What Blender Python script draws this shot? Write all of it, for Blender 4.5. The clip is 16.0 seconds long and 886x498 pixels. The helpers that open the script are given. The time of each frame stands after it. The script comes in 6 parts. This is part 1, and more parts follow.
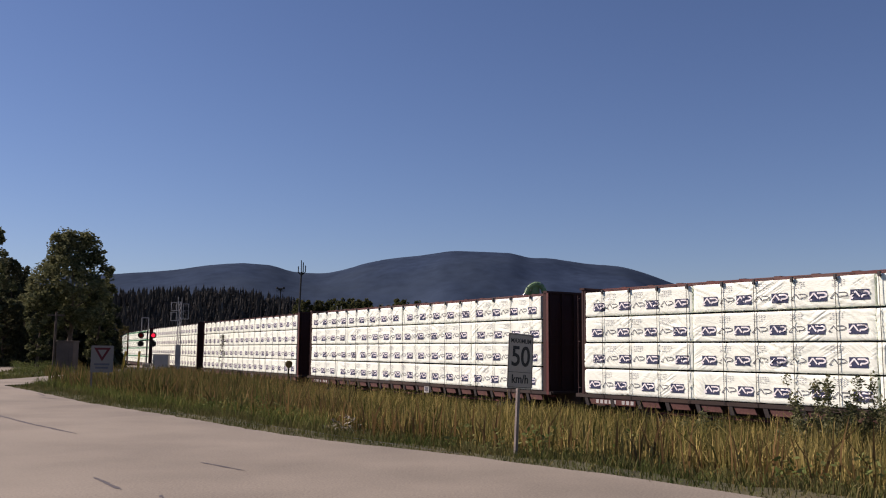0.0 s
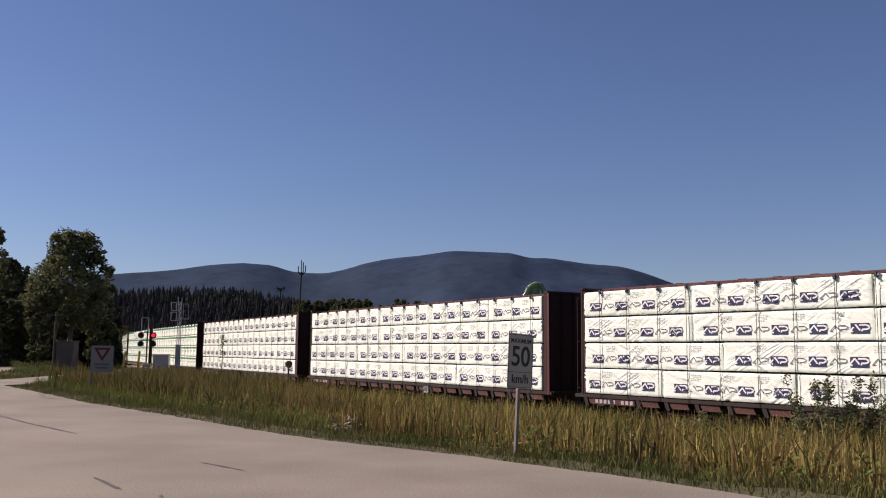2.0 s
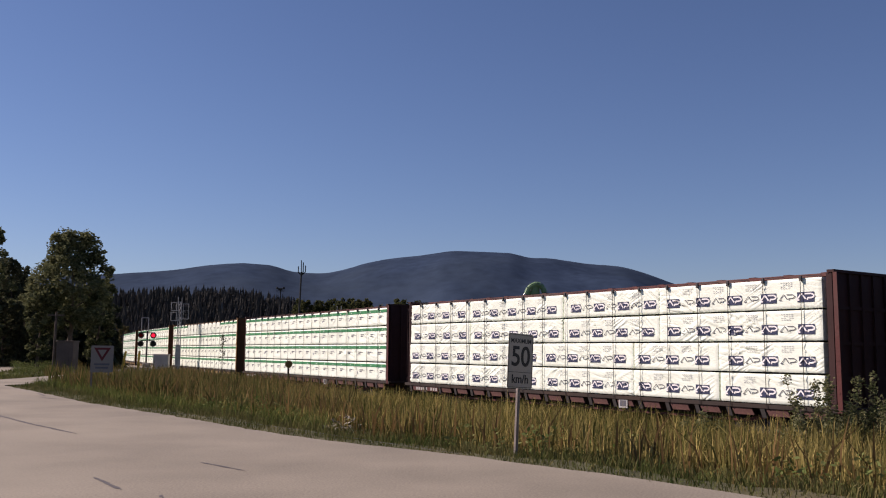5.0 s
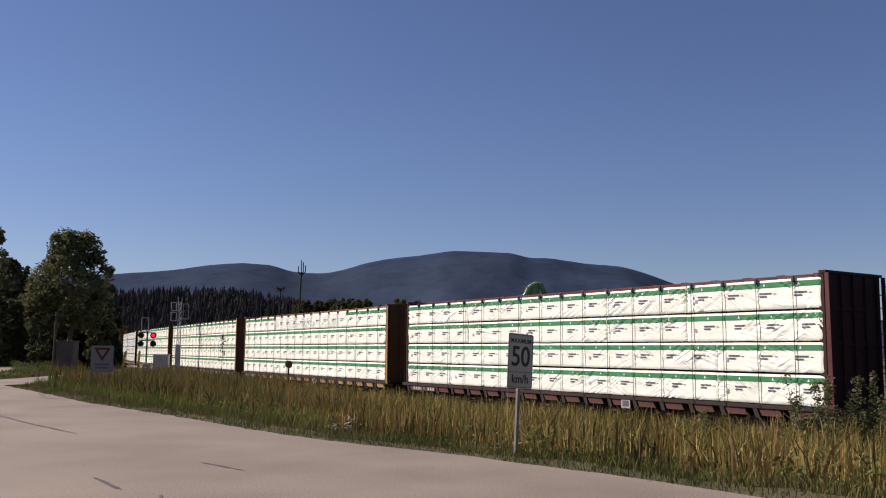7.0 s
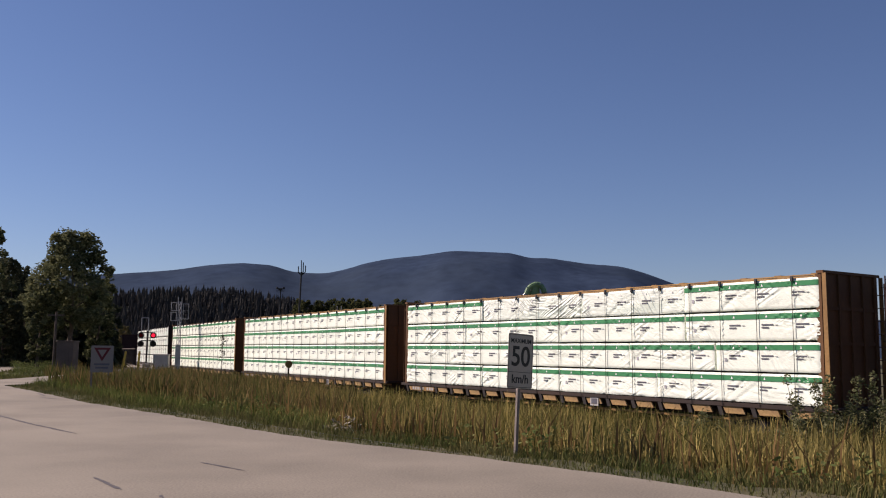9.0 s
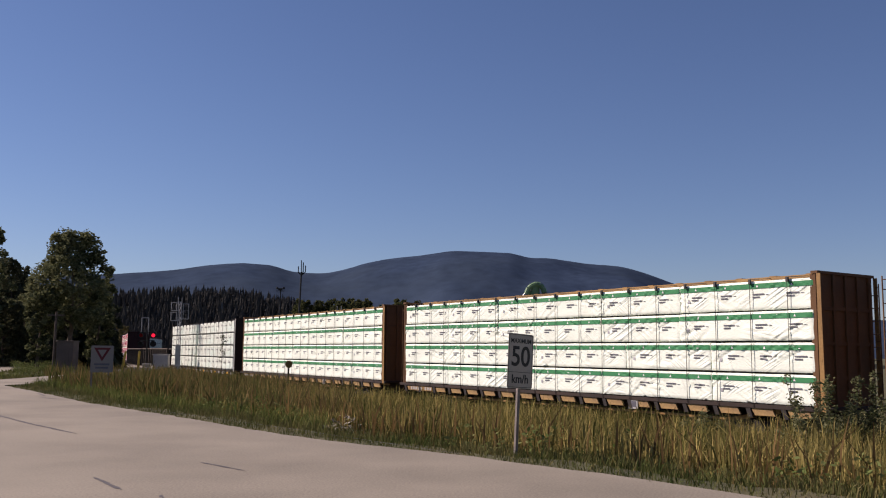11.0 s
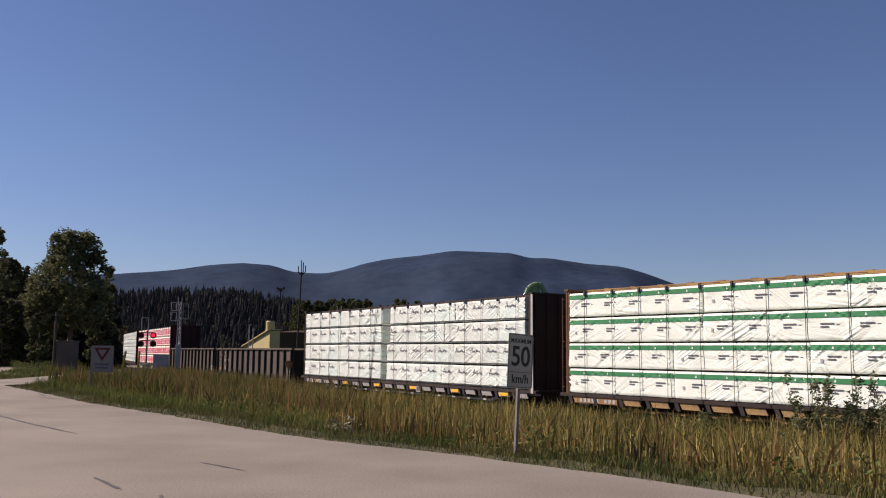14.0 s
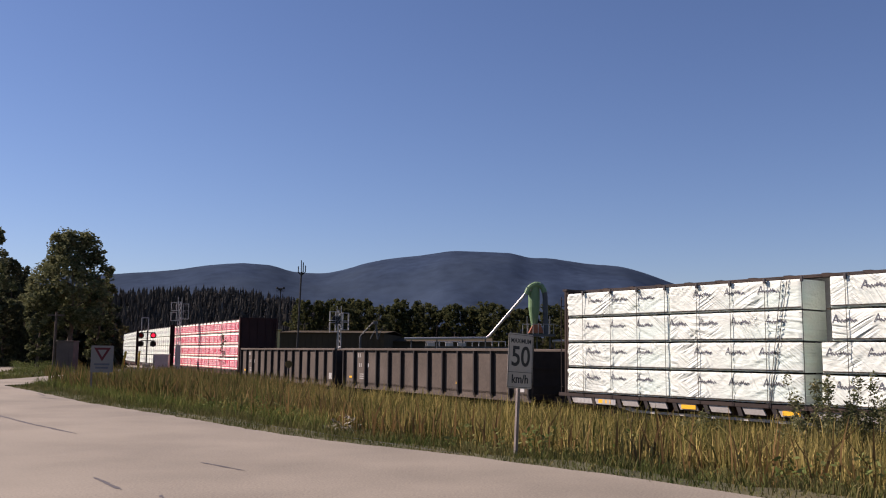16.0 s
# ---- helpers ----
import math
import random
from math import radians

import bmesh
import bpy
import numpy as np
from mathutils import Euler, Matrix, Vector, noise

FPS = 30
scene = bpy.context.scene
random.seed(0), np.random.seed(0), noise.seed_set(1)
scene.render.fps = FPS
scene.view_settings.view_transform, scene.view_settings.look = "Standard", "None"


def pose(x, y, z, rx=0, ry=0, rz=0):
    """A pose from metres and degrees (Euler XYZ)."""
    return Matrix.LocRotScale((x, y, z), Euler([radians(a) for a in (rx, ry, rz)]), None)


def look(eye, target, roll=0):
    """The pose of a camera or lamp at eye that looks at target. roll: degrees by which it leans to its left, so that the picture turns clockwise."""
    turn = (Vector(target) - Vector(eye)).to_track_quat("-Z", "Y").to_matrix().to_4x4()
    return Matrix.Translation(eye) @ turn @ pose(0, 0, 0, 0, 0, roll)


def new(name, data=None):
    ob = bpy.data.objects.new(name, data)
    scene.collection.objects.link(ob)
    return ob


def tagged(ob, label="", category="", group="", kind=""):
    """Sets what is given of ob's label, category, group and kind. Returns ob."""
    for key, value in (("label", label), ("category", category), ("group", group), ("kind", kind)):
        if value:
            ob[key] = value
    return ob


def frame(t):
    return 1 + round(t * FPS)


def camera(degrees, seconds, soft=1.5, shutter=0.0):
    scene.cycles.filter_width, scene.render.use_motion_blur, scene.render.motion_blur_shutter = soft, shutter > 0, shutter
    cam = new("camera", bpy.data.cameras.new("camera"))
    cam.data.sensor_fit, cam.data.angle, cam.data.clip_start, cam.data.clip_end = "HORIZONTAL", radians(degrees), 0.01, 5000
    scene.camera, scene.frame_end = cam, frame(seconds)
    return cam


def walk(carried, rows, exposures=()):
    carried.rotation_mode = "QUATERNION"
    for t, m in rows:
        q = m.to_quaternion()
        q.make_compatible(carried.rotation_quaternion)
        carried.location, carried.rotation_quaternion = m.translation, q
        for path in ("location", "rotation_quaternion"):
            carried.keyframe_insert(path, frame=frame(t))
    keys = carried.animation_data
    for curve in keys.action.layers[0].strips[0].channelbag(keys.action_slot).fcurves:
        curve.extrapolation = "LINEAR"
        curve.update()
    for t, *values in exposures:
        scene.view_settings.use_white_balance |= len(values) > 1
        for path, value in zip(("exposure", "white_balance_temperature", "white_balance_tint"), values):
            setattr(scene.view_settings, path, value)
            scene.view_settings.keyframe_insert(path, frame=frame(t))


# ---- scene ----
cam = camera(52.2, 16.0, soft=1.1)
EYE = (0.0, 0.0, 1.6)
walk(cam, [(0, pose(*EYE, 96.57, 0, 0) @ pose(0, 0, 0, 0, 0, 0.57)), (16, pose(*EYE, 96.57, 0, 0) @ pose(0, 0, 0, 0, 0, 0.57))],
     exposures=[(0, 0.0, 6450, 29), (14.5, 0.0, 6450, 29), (15, 0.13, 6450, 29), (16, 0.28, 6450, 29)])

# ---- world and sun ----
SUN_TO = Vector((-0.80, 0.25, 0.66)).normalized()
world = bpy.data.worlds.new("sky")
world.use_nodes = True
scene.world = world
wn = world.node_tree
sky = wn.nodes.new("ShaderNodeTexSky")
sky.sky_type, sky.sun_disc = "NISHITA", False
sky.sun_elevation = math.asin(SUN_TO.z)
sky.sun_rotation = math.atan2(SUN_TO.x, SUN_TO.y)
sky.altitude, sky.air_density, sky.dust_density, sky.ozone_density = 300, 1.0, 0.2, 5.5
wn.links.new(sky.outputs[0], wn.nodes["Background"].inputs[0])
wn.nodes["Background"].inputs[1].default_value = 0.0755
sun = new("sun", bpy.data.lights.new("sun", "SUN"))
sun.data.energy, sun.data.angle, sun.data.color = 6.8, radians(0.53), (1.0, 0.91, 0.75)
sun.matrix_world = look(SUN_TO * 100, (0, 0, 0))


# ---- materials ----
def mat(name, base, rough=0.8, metal=0.0, vary=0.25, scale=3.0, fine=40.0, bump=0.2, spec=0.3, dirt=None, dirt_amount=0.0,
        each=0.0, emit=0.0, stretch=(1, 1, 1), depth=0.02):
    """A surface with grain at two scales, stains and relief."""
    m = bpy.data.materials.new(name)
    m.use_nodes = True
    nt = m.node_tree
    n, l = nt.nodes, nt.links
    b = n["Principled BSDF"]
    tc, mp = n.new("ShaderNodeTexCoord"), n.new("ShaderNodeMapping")
    mp.inputs["Scale"].default_value = stretch
    l.new(tc.outputs["Object"], mp.inputs[0])
    big, small = n.new("ShaderNodeTexNoise"), n.new("ShaderNodeTexNoise")
    big.inputs["Scale"].default_value, small.inputs["Scale"].default_value = scale, fine
    big.inputs["Detail"].default_value, small.inputs["Detail"].default_value = 5, 4
    for t in (big, small):
        l.new(mp.outputs[0], t.inputs[0])
    add = n.new("ShaderNodeMath")
    add.operation = "ADD"
    l.new(big.outputs[0], add.inputs[0])
    l.new(small.outputs[0], add.inputs[1])
    rng = n.new("ShaderNodeMapRange")
    rng.inputs[1].default_value, rng.inputs[2].default_value = 0.6, 1.4
    rng.inputs[3].default_value, rng.inputs[4].default_value = 1 - vary, 1 + vary
    l.new(add.outputs[0], rng.inputs[0])
    col = n.new("ShaderNodeVectorMath")
    col.operation = "SCALE"
    col.inputs[0].default_value = base
    l.new(rng.outputs[0], col.inputs[3])
    out = col.outputs[0]
    if each:
        info, geo = n.new("ShaderNodeObjectInfo"), n.new("ShaderNodeNewGeometry")
        s = n.new("ShaderNodeMath")
        s.operation = "ADD"
        l.new(info.outputs["Random"], s.inputs[0])
        l.new(geo.outputs["Random Per Island"], s.inputs[1])
        r2 = n.new("ShaderNodeMapRange")
        r2.inputs[2].default_value = 2.0
        r2.inputs[3].default_value, r2.inputs[4].default_value = 1 - each, 1 + each
        l.new(s.outputs[0], r2.inputs[0])
        c2 = n.new("ShaderNodeVectorMath")
        c2.operation = "SCALE"
        l.new(out, c2.inputs[0])
        l.new(r2.outputs[0], c2.inputs[3])
        out = c2.outputs[0]
    if dirt:
        st = n.new("ShaderNodeTexNoise")
        st.inputs["Scale"].default_value, st.inputs["Detail"].default_value = scale * 0.6, 8
        l.new(mp.outputs[0], st.inputs[0])
        r3 = n.new("ShaderNodeMapRange")
        r3.inputs[1].default_value, r3.inputs[2].default_value = 0.48, 0.7
        r3.inputs[4].default_value = dirt_amount
        l.new(st.outputs[0], r3.inputs[0])
        mix = n.new("ShaderNodeMix")
        mix.data_type = "RGBA"
        l.new(r3.outputs[0], mix.inputs[0])
        l.new(out, mix.inputs[6])
        mix.inputs[7].default_value = (*dirt, 1)
        out = mix.outputs[2]
    l.new(out, b.inputs["Base Color"])
    b.inputs["Roughness"].default_value, b.inputs["Metallic"].default_value = rough, metal
    b.inputs["Specular IOR Level"].default_value = spec
    if bump:
        bp = n.new("ShaderNodeBump")
        bp.inputs["Strength"].default_value, bp.inputs["Distance"].default_value = bump, depth
        l.new(add.outputs[0], bp.inputs["Height"])
        l.new(bp.outputs[0], b.inputs["Normal"])
    if emit:
        l.new(out, b.inputs["Emission Color"])
        b.inputs["Emission Strength"].default_value = emit
    return m


def creased(m, amount, seed):
    """Adds taut diagonal creases of stretched sheeting, in patches, each pack its own."""
    n, l = m.node_tree.nodes, m.node_tree.links
    tc, info = n.new("ShaderNodeTexCoord"), n.new("ShaderNodeObjectInfo")
    shift = n.new("ShaderNodeVectorMath")
    shift.operation = "MULTIPLY_ADD"
    shift.inputs[1].default_value = (37.0, 0.0, 19.0)
    l.new(info.outputs["Random"], shift.inputs[0])
    l.new(tc.outputs["Object"], shift.inputs[2])
    total = None
    for k, (turn, long_, fine) in enumerate(((38, 0.5, 9.0), (-29, 0.6, 7.5), (8, 0.5, 5.0), (58, 0.45, 6.5))):
        rot, mp, t, patch_ = n.new("ShaderNodeMapping"), n.new("ShaderNodeMapping"), n.new("ShaderNodeTexNoise"), n.new("ShaderNodeTexNoise")
        rot.inputs["Rotation"].default_value = (0, radians(turn), 0)
        rot.inputs["Location"].default_value = (seed + 5.3 * k, 0, 2.1 * k)
        mp.inputs["Scale"].default_value = (long_, 0.3, fine)
        l.new(shift.outputs[0], rot.inputs[0])
        l.new(rot.outputs[0], mp.inputs[0])
        l.new(mp.outputs[0], t.inputs[0])
        t.inputs["Scale"].default_value, t.inputs["Detail"].default_value = 1.0, 1.0
        l.new(rot.outputs[0], patch_.inputs[0])
        patch_.inputs["Scale"].default_value, patch_.inputs["Detail"].default_value = 0.75, 1.0
        a, b, c, e = (n.new("ShaderNodeMath") for _ in range(4))
        a.operation, a.inputs[1].default_value = "SUBTRACT", 0.5
        l.new(t.outputs[0], a.inputs[0])
        b.operation = "ABSOLUTE"
        l.new(a.outputs[0], b.inputs[0])
        gate = n.new("ShaderNodeMapRange")
        gate.inputs[1].default_value, gate.inputs[2].default_value = 0.52, 0.66
        l.new(patch_.outputs[0], gate.inputs[0])
        c.operation = "MULTIPLY"
        l.new(b.outputs[0], c.inputs[0])
        l.new(gate.outputs[0], c.inputs[1])
        e.operation = "ADD"
        l.new(c.outputs[0], e.inputs[0])
        if total:
            l.new(total, e.inputs[1])
        total = e.outputs[0]
    old = n["Principled BSDF"].inputs["Normal"].links[0].from_socket
    bp = n.new("ShaderNodeBump")
    bp.inputs["Strength"].default_value, bp.inputs["Distance"].default_value = 1.0, amount
    l.new(total, bp.inputs["Height"])
    l.new(old, bp.inputs["Normal"])
    l.new(bp.outputs[0], n["Principled BSDF"].inputs["Normal"])
    return m


def leaf_mat(name, a, b_, scale=0.6, trans=0.25):
    """Leaves or blades: two colours mixed by clump and by island, with light passing through."""
    m = bpy.data.materials.new(name)
    m.use_nodes = True
    n, l = m.node_tree.nodes, m.node_tree.links
    b = n["Principled BSDF"]
    tc, t, geo = n.new("ShaderNodeTexCoord"), n.new("ShaderNodeTexNoise"), n.new("ShaderNodeNewGeometry")
    t.inputs["Scale"].default_value, t.inputs["Detail"].default_value = scale, 3
    l.new(tc.outputs["Object"], t.inputs[0])
    r = n.new("ShaderNodeMapRange")
    r.inputs[1].default_value, r.inputs[2].default_value, r.inputs[4].default_value = 0.35, 0.65, 0.45
    l.new(t.outputs[0], r.inputs[0])
    k = n.new("ShaderNodeMath")
    k.operation = "MULTIPLY_ADD"
    k.inputs[1].default_value = 0.9
    pw = n.new("ShaderNodeMath")
    pw.operation, pw.inputs[1].default_value = "POWER", 1.8
    l.new(geo.outputs["Random Per Island"], pw.inputs[0])
    l.new(pw.outputs[0], k.inputs[0])
    l.new(r.outputs[0], k.inputs[2])
    mix = n.new("ShaderNodeMix")
    mix.data_type = "RGBA"
    mix.inputs[6].default_value, mix.inputs[7].default_value = (*a, 1), (*b_, 1)
    l.new(k.outputs[0], mix.inputs[0])
    l.new(mix.outputs[2], b.inputs["Base Color"])
    b.inputs["Roughness"].default_value = 0.85
    b.inputs["Specular IOR Level"].default_value = 0.03
    tr, ms = n.new("ShaderNodeBsdfTranslucent"), n.new("ShaderNodeMixShader")
    l.new(mix.outputs[2], tr.inputs[0])
    ms.inputs[0].default_value = trans
    l.new(b.outputs[0], ms.inputs[1])
    l.new(tr.outputs[0], ms.inputs[2])
    l.new(ms.outputs[0], n["Material Output"].inputs[0])
    return m


M_ROAD = mat("old_asphalt", (0.198, 0.174, 0.136), 0.9, vary=0.4, scale=0.35, fine=32, bump=0.3, dirt=(0.24, 0.213, 0.166), dirt_amount=0.5)
M_SEAL = mat("crack_seal", (0.085, 0.075, 0.068), 0.6, vary=0.3, scale=4)
M_SOIL = mat("soil_and_grass", (0.07, 0.07, 0.03), 0.95, vary=0.5, scale=0.5, fine=9, bump=0.6, dirt=(0.10, 0.075, 0.04), dirt_amount=0.6, depth=0.05)
M_BALLAST = mat("ballast_stone", (0.085, 0.072, 0.06), 0.95, vary=0.5, scale=6, fine=25, bump=1.0, depth=0.05)
M_RAIL = mat("worn_rail_steel", (0.12, 0.08, 0.06), 0.5, 0.7, vary=0.3)
M_TIE = mat("creosoted_timber", (0.06, 0.045, 0.035), 0.9, vary=0.4)
M_WRAP = mat("white_lumber_wrap", (0.82, 0.88, 0.76), 0.5, vary=0.05, scale=1.2, fine=14, bump=0.25, spec=0.25, each=0.04, stretch=(0.6, 1, 1.6), depth=0.03)
M_WRAP_GREY = mat("silvery_lumber_wrap", (0.66, 0.71, 0.635), 0.5, vary=0.09, scale=1.2, fine=10, bump=0.35, spec=0.25, each=0.05,
                  dirt=(0.50, 0.74, 0.67), dirt_amount=0.32, stretch=(0.6, 1, 1.6), depth=0.04)
M_WRAP_LOOSE = mat("loose_lumber_wrap", (0.78, 0.84, 0.74), 0.5, vary=0.06, scale=1.2, fine=10, bump=0.35, spec=0.25, dirt=(0.25, 0.42, 0.3), dirt_amount=0.3, stretch=(0.3, 1, 2.2), depth=0.04)
creased(M_WRAP_LOOSE, 0.22, 9.0)
creased(M_WRAP, 0.085, 0.0)
creased(M_WRAP_GREY, 0.15, 4.0)
M_BLUE = mat("navy_print", (0.030, 0.038, 0.085), 0.6, vary=0.15)
M_INK = mat("grey_print", (0.10, 0.10, 0.12), 0.6, vary=0.2)
M_GREEN = mat("green_print", (0.035, 0.22, 0.085), 0.6, vary=0.15, each=0.05)
M_RED = mat("red_print", (0.58, 0.05, 0.10), 0.6, vary=0.12, each=0.05)
M_PRINT = mat("white_print", (0.8, 0.78, 0.78), 0.6, vary=0.05)
M_GAP = mat("dark_lumber_end", (0.05, 0.04, 0.03), 0.9, vary=0.4)
M_STRAP = mat("dark_steel_cable", (0.06, 0.055, 0.055), 0.6, 0.4, vary=0.3)
M_OXIDE = mat("oxide_red_paint", (0.085, 0.022, 0.019), 0.65, vary=0.3, scale=0.9, fine=14, dirt=(0.09, 0.06, 0.05), dirt_amount=0.6)
M_TAN = mat("faded_yellow_paint", (0.29, 0.165, 0.055), 0.65, vary=0.25, scale=0.9, fine=14, dirt=(0.13, 0.075, 0.035), dirt_amount=0.75)
M_PALE = mat("pale_grey_paint", (0.42, 0.42, 0.40), 0.6, vary=0.2, scale=0.9, fine=14, dirt=(0.2, 0.17, 0.14), dirt_amount=0.6)
M_GOND = mat("weathered_black_brown_paint", (0.07, 0.054, 0.042), 0.8, vary=0.35, scale=0.8, fine=10, dirt=(0.12, 0.098, 0.08), dirt_amount=0.7)
M_DARK = mat("grimy_shaded_dark_steel", (0.03, 0.026, 0.024), 0.8, 0.2, vary=0.4)
M_REFLECT = mat("yellow_reflector_tape", (0.85, 0.45, 0.03), 0.4, vary=0.1)
M_GALV = mat("galvanised_steel", (0.33, 0.33, 0.33), 0.5, 0.6, vary=0.2, scale=4)
M_WHITE = mat("white_sign_face", (0.40, 0.36, 0.30), 0.5, vary=0.07, scale=2, dirt=(0.28, 0.245, 0.20), dirt_amount=0.5)
M_BLACK = mat("black_sign_paint", (0.015, 0.015, 0.016), 0.5, vary=0.2)
M_SIGNRED = mat("red_sign_paint", (0.10, 0.010, 0.014), 0.5, vary=0.1)
M_CABINET = mat("pale_grey_cabinet_paint", (0.48, 0.44, 0.42), 0.6, vary=0.15, scale=2)
M_BLACKPAINT = mat("black_signal_paint", (0.02, 0.02, 0.02), 0.6, vary=0.3)
M_LAMP = mat("red_signal_glow", (1.0, 0.02, 0.05), 0.3, vary=0.02, bump=0, emit=1.3)
M_LAMP_DIM = mat("red_signal_lens", (0.22, 0.01, 0.015), 0.2, vary=0.05, bump=0)
M_YELLOW = mat("yellow_post_paint", (0.5, 0.33, 0.05), 0.6, vary=0.25)
M_CONCRETE = mat("stained_concrete", (0.105, 0.082, 0.07), 0.9, vary=0.25, scale=1.5)
M_BARK = mat("bark", (0.09, 0.07, 0.055), 0.95, vary=0.5, scale=5, fine=30, bump=1.0, stretch=(1, 1, 0.25))
M_REED = leaf_mat("cattail_leaves", (0.032, 0.050, 0.010), (0.38, 0.30, 0.105), 0.3, 0.25)
M_REED_DARK = leaf_mat("rusty_cattail_leaves", (0.030, 0.046, 0.011), (0.19, 0.135, 0.05), 0.3, 0.2)
M_GRASS = leaf_mat("mown_grass", (0.052, 0.078, 0.020), (0.15, 0.13, 0.055), 0.5)
M_LONG = leaf_mat("long_green_grass", (0.065, 0.105, 0.022), (0.18, 0.185, 0.06), 0.4)
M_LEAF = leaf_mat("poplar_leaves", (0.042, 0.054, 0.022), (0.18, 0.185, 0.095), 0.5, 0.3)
# leaf colour darkened to carry the shade at the wood's edge
M_SHADE_LEAF = leaf_mat("shade_dark_leaves", (0.048, 0.058, 0.032), (0.12, 0.12, 0.068), 0.4, 0.2)
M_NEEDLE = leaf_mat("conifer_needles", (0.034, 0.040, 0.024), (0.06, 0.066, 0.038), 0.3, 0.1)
M_AUTUMN = leaf_mat("turning_leaves", (0.042, 0.052, 0.024), (0.088, 0.086, 0.034), 0.12, 0.4)
M_WILLOW = leaf_mat("yellowing_willow_leaves", (0.09, 0.08, 0.035), (0.20, 0.16, 0.075), 0.2)
# needles greyed and lightened: the haze over the hill is in their colour
M_FOREST = leaf_mat("hazed_far_conifer_needles", (0.082, 0.082, 0.080), (0.105, 0.100, 0.090), 0.02, 0.5)
M_UNDER = mat("dark_forest_floor", (0.03, 0.032, 0.028), 1.0, vary=0.4, scale=0.2, fine=2, bump=0, spec=0.0)
M_WEED = leaf_mat("ditch_weeds", (0.060, 0.085, 0.022), (0.21, 0.14, 0.06), 0.25)
# darker copies of the car paints, with the shade of the end walls in them
M_ENDWALL = mat("shade_and_grime_steel", (0.035, 0.025, 0.021), 0.85, vary=0.4, scale=0.8, dirt=(0.06, 0.035, 0.022), dirt_amount=0.6)
M_ENDRED = mat("shade_dark_red_steel", (0.036, 0.014, 0.013), 0.8, vary=0.4, scale=0.8, dirt=(0.05, 0.03, 0.022), dirt_amount=0.6)
M_ENDTAN = mat("shade_dark_tan_steel", (0.125, 0.062, 0.026), 0.8, vary=0.4, scale=0.8, dirt=(0.11, 0.06, 0.028), dirt_amount=0.6)
M_FADED_RED = mat("faded_chalky_red_paint", (0.12, 0.056, 0.048), 0.8, vary=0.35, scale=2.5, fine=18, dirt=(0.06, 0.025, 0.02), dirt_amount=0.9)
M_FADED_TAN = mat("flaking_yellow_paint", (0.42, 0.27, 0.11), 0.8, vary=0.3, scale=2.5, fine=18, dirt=(0.16, 0.10, 0.06), dirt_amount=0.9)
FADED = {M_OXIDE: M_FADED_RED, M_TAN: M_FADED_TAN}
M_BOARD = mat("dull_white_board", (0.21, 0.19, 0.175), 0.6, vary=0.1, scale=2)
M_FORB = leaf_mat("leafy_ditch_weeds", (0.065, 0.105, 0.024), (0.17, 0.18, 0.07), 0.4)
M_SHRUB = leaf_mat("shrub_leaves", (0.07, 0.09, 0.035), (0.20, 0.19, 0.10), 0.8)
M_FLOWER = mat("pale_seed_heads", (0.28, 0.26, 0.2), 0.9, vary=0.2)
# distance haze is mixed into the slopes' blue base colour
M_MOUNT = mat("haze_blue_forested_slopes", (0.031, 0.047, 0.079), 1.0, vary=0.3, scale=0.004, fine=0.03, bump=0.0, spec=0.0,
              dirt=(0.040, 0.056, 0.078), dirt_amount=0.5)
M_SHED = mat("brown_sheet_metal", (0.062, 0.05, 0.034), 0.95, spec=0.05, vary=0.15, scale=0.4)
M_CREAM = mat("cream_sheet_metal", (0.42, 0.36, 0.17), 0.7, vary=0.12, scale=0.4)
M_CYCLONE = mat("green_painted_steel", (0.13, 0.22, 0.11), 0.55, vary=0.25, scale=1.0)


# ---- mesh helpers ----
def box(bm, x0, x1, y0, y1, z0, z1, m=None):
    v = [bm.verts.new(((m @ Vector(c)) if m else c)) for c in
         [(x0, y0, z0), (x1, y0, z0), (x1, y1, z0), (x0, y1, z0), (x0, y0, z1), (x1, y0, z1), (x1, y1, z1), (x0, y1, z1)]]
    for q in ((3, 2, 1, 0), (4, 5, 6, 7), (0, 1, 5, 4), (1, 2, 6, 5), (2, 3, 7, 6), (3, 0, 4, 7)):
        bm.faces.new([v[i] for i in q])
    return v


def rod(bm, a, b, r, r2=None, n=8, cap=True):
    a, b = Vector(a), Vector(b)
    q = (b - a).to_track_quat("Z", "Y")
    r2 = r if r2 is None else r2
    u = [[bm.verts.new(p + q @ Vector((k * math.cos(t), k * math.sin(t), 0))) for t in [2 * math.pi * i / n for i in range(n)]] for p, k in ((a, r), (b, r2))]
    for i in range(n):
        bm.faces.new((u[0][i], u[0][(i + 1) % n], u[1][(i + 1) % n], u[1][i]))
    if cap:
        bm.faces.new(u[0][::-1])
        bm.faces.new(u[1])


def prism(bm, pts, axis, a, b):
    """Extrudes a 2D outline along an axis from a to b."""
    def put(p, k):
        return {"x": (k, p[0], p[1]), "y": (p[0], k, p[1]), "z": (p[0], p[1], k)}[axis]
    u, w = [bm.verts.new(put(p, a)) for p in pts], [bm.verts.new(put(p, b)) for p in pts]
    for i in range(len(pts)):
        j = (i + 1) % len(pts)
        bm.faces.new((u[i], u[j], w[j], w[i]))
    bm.faces.new(u[::-1])
    bm.faces.new(w)


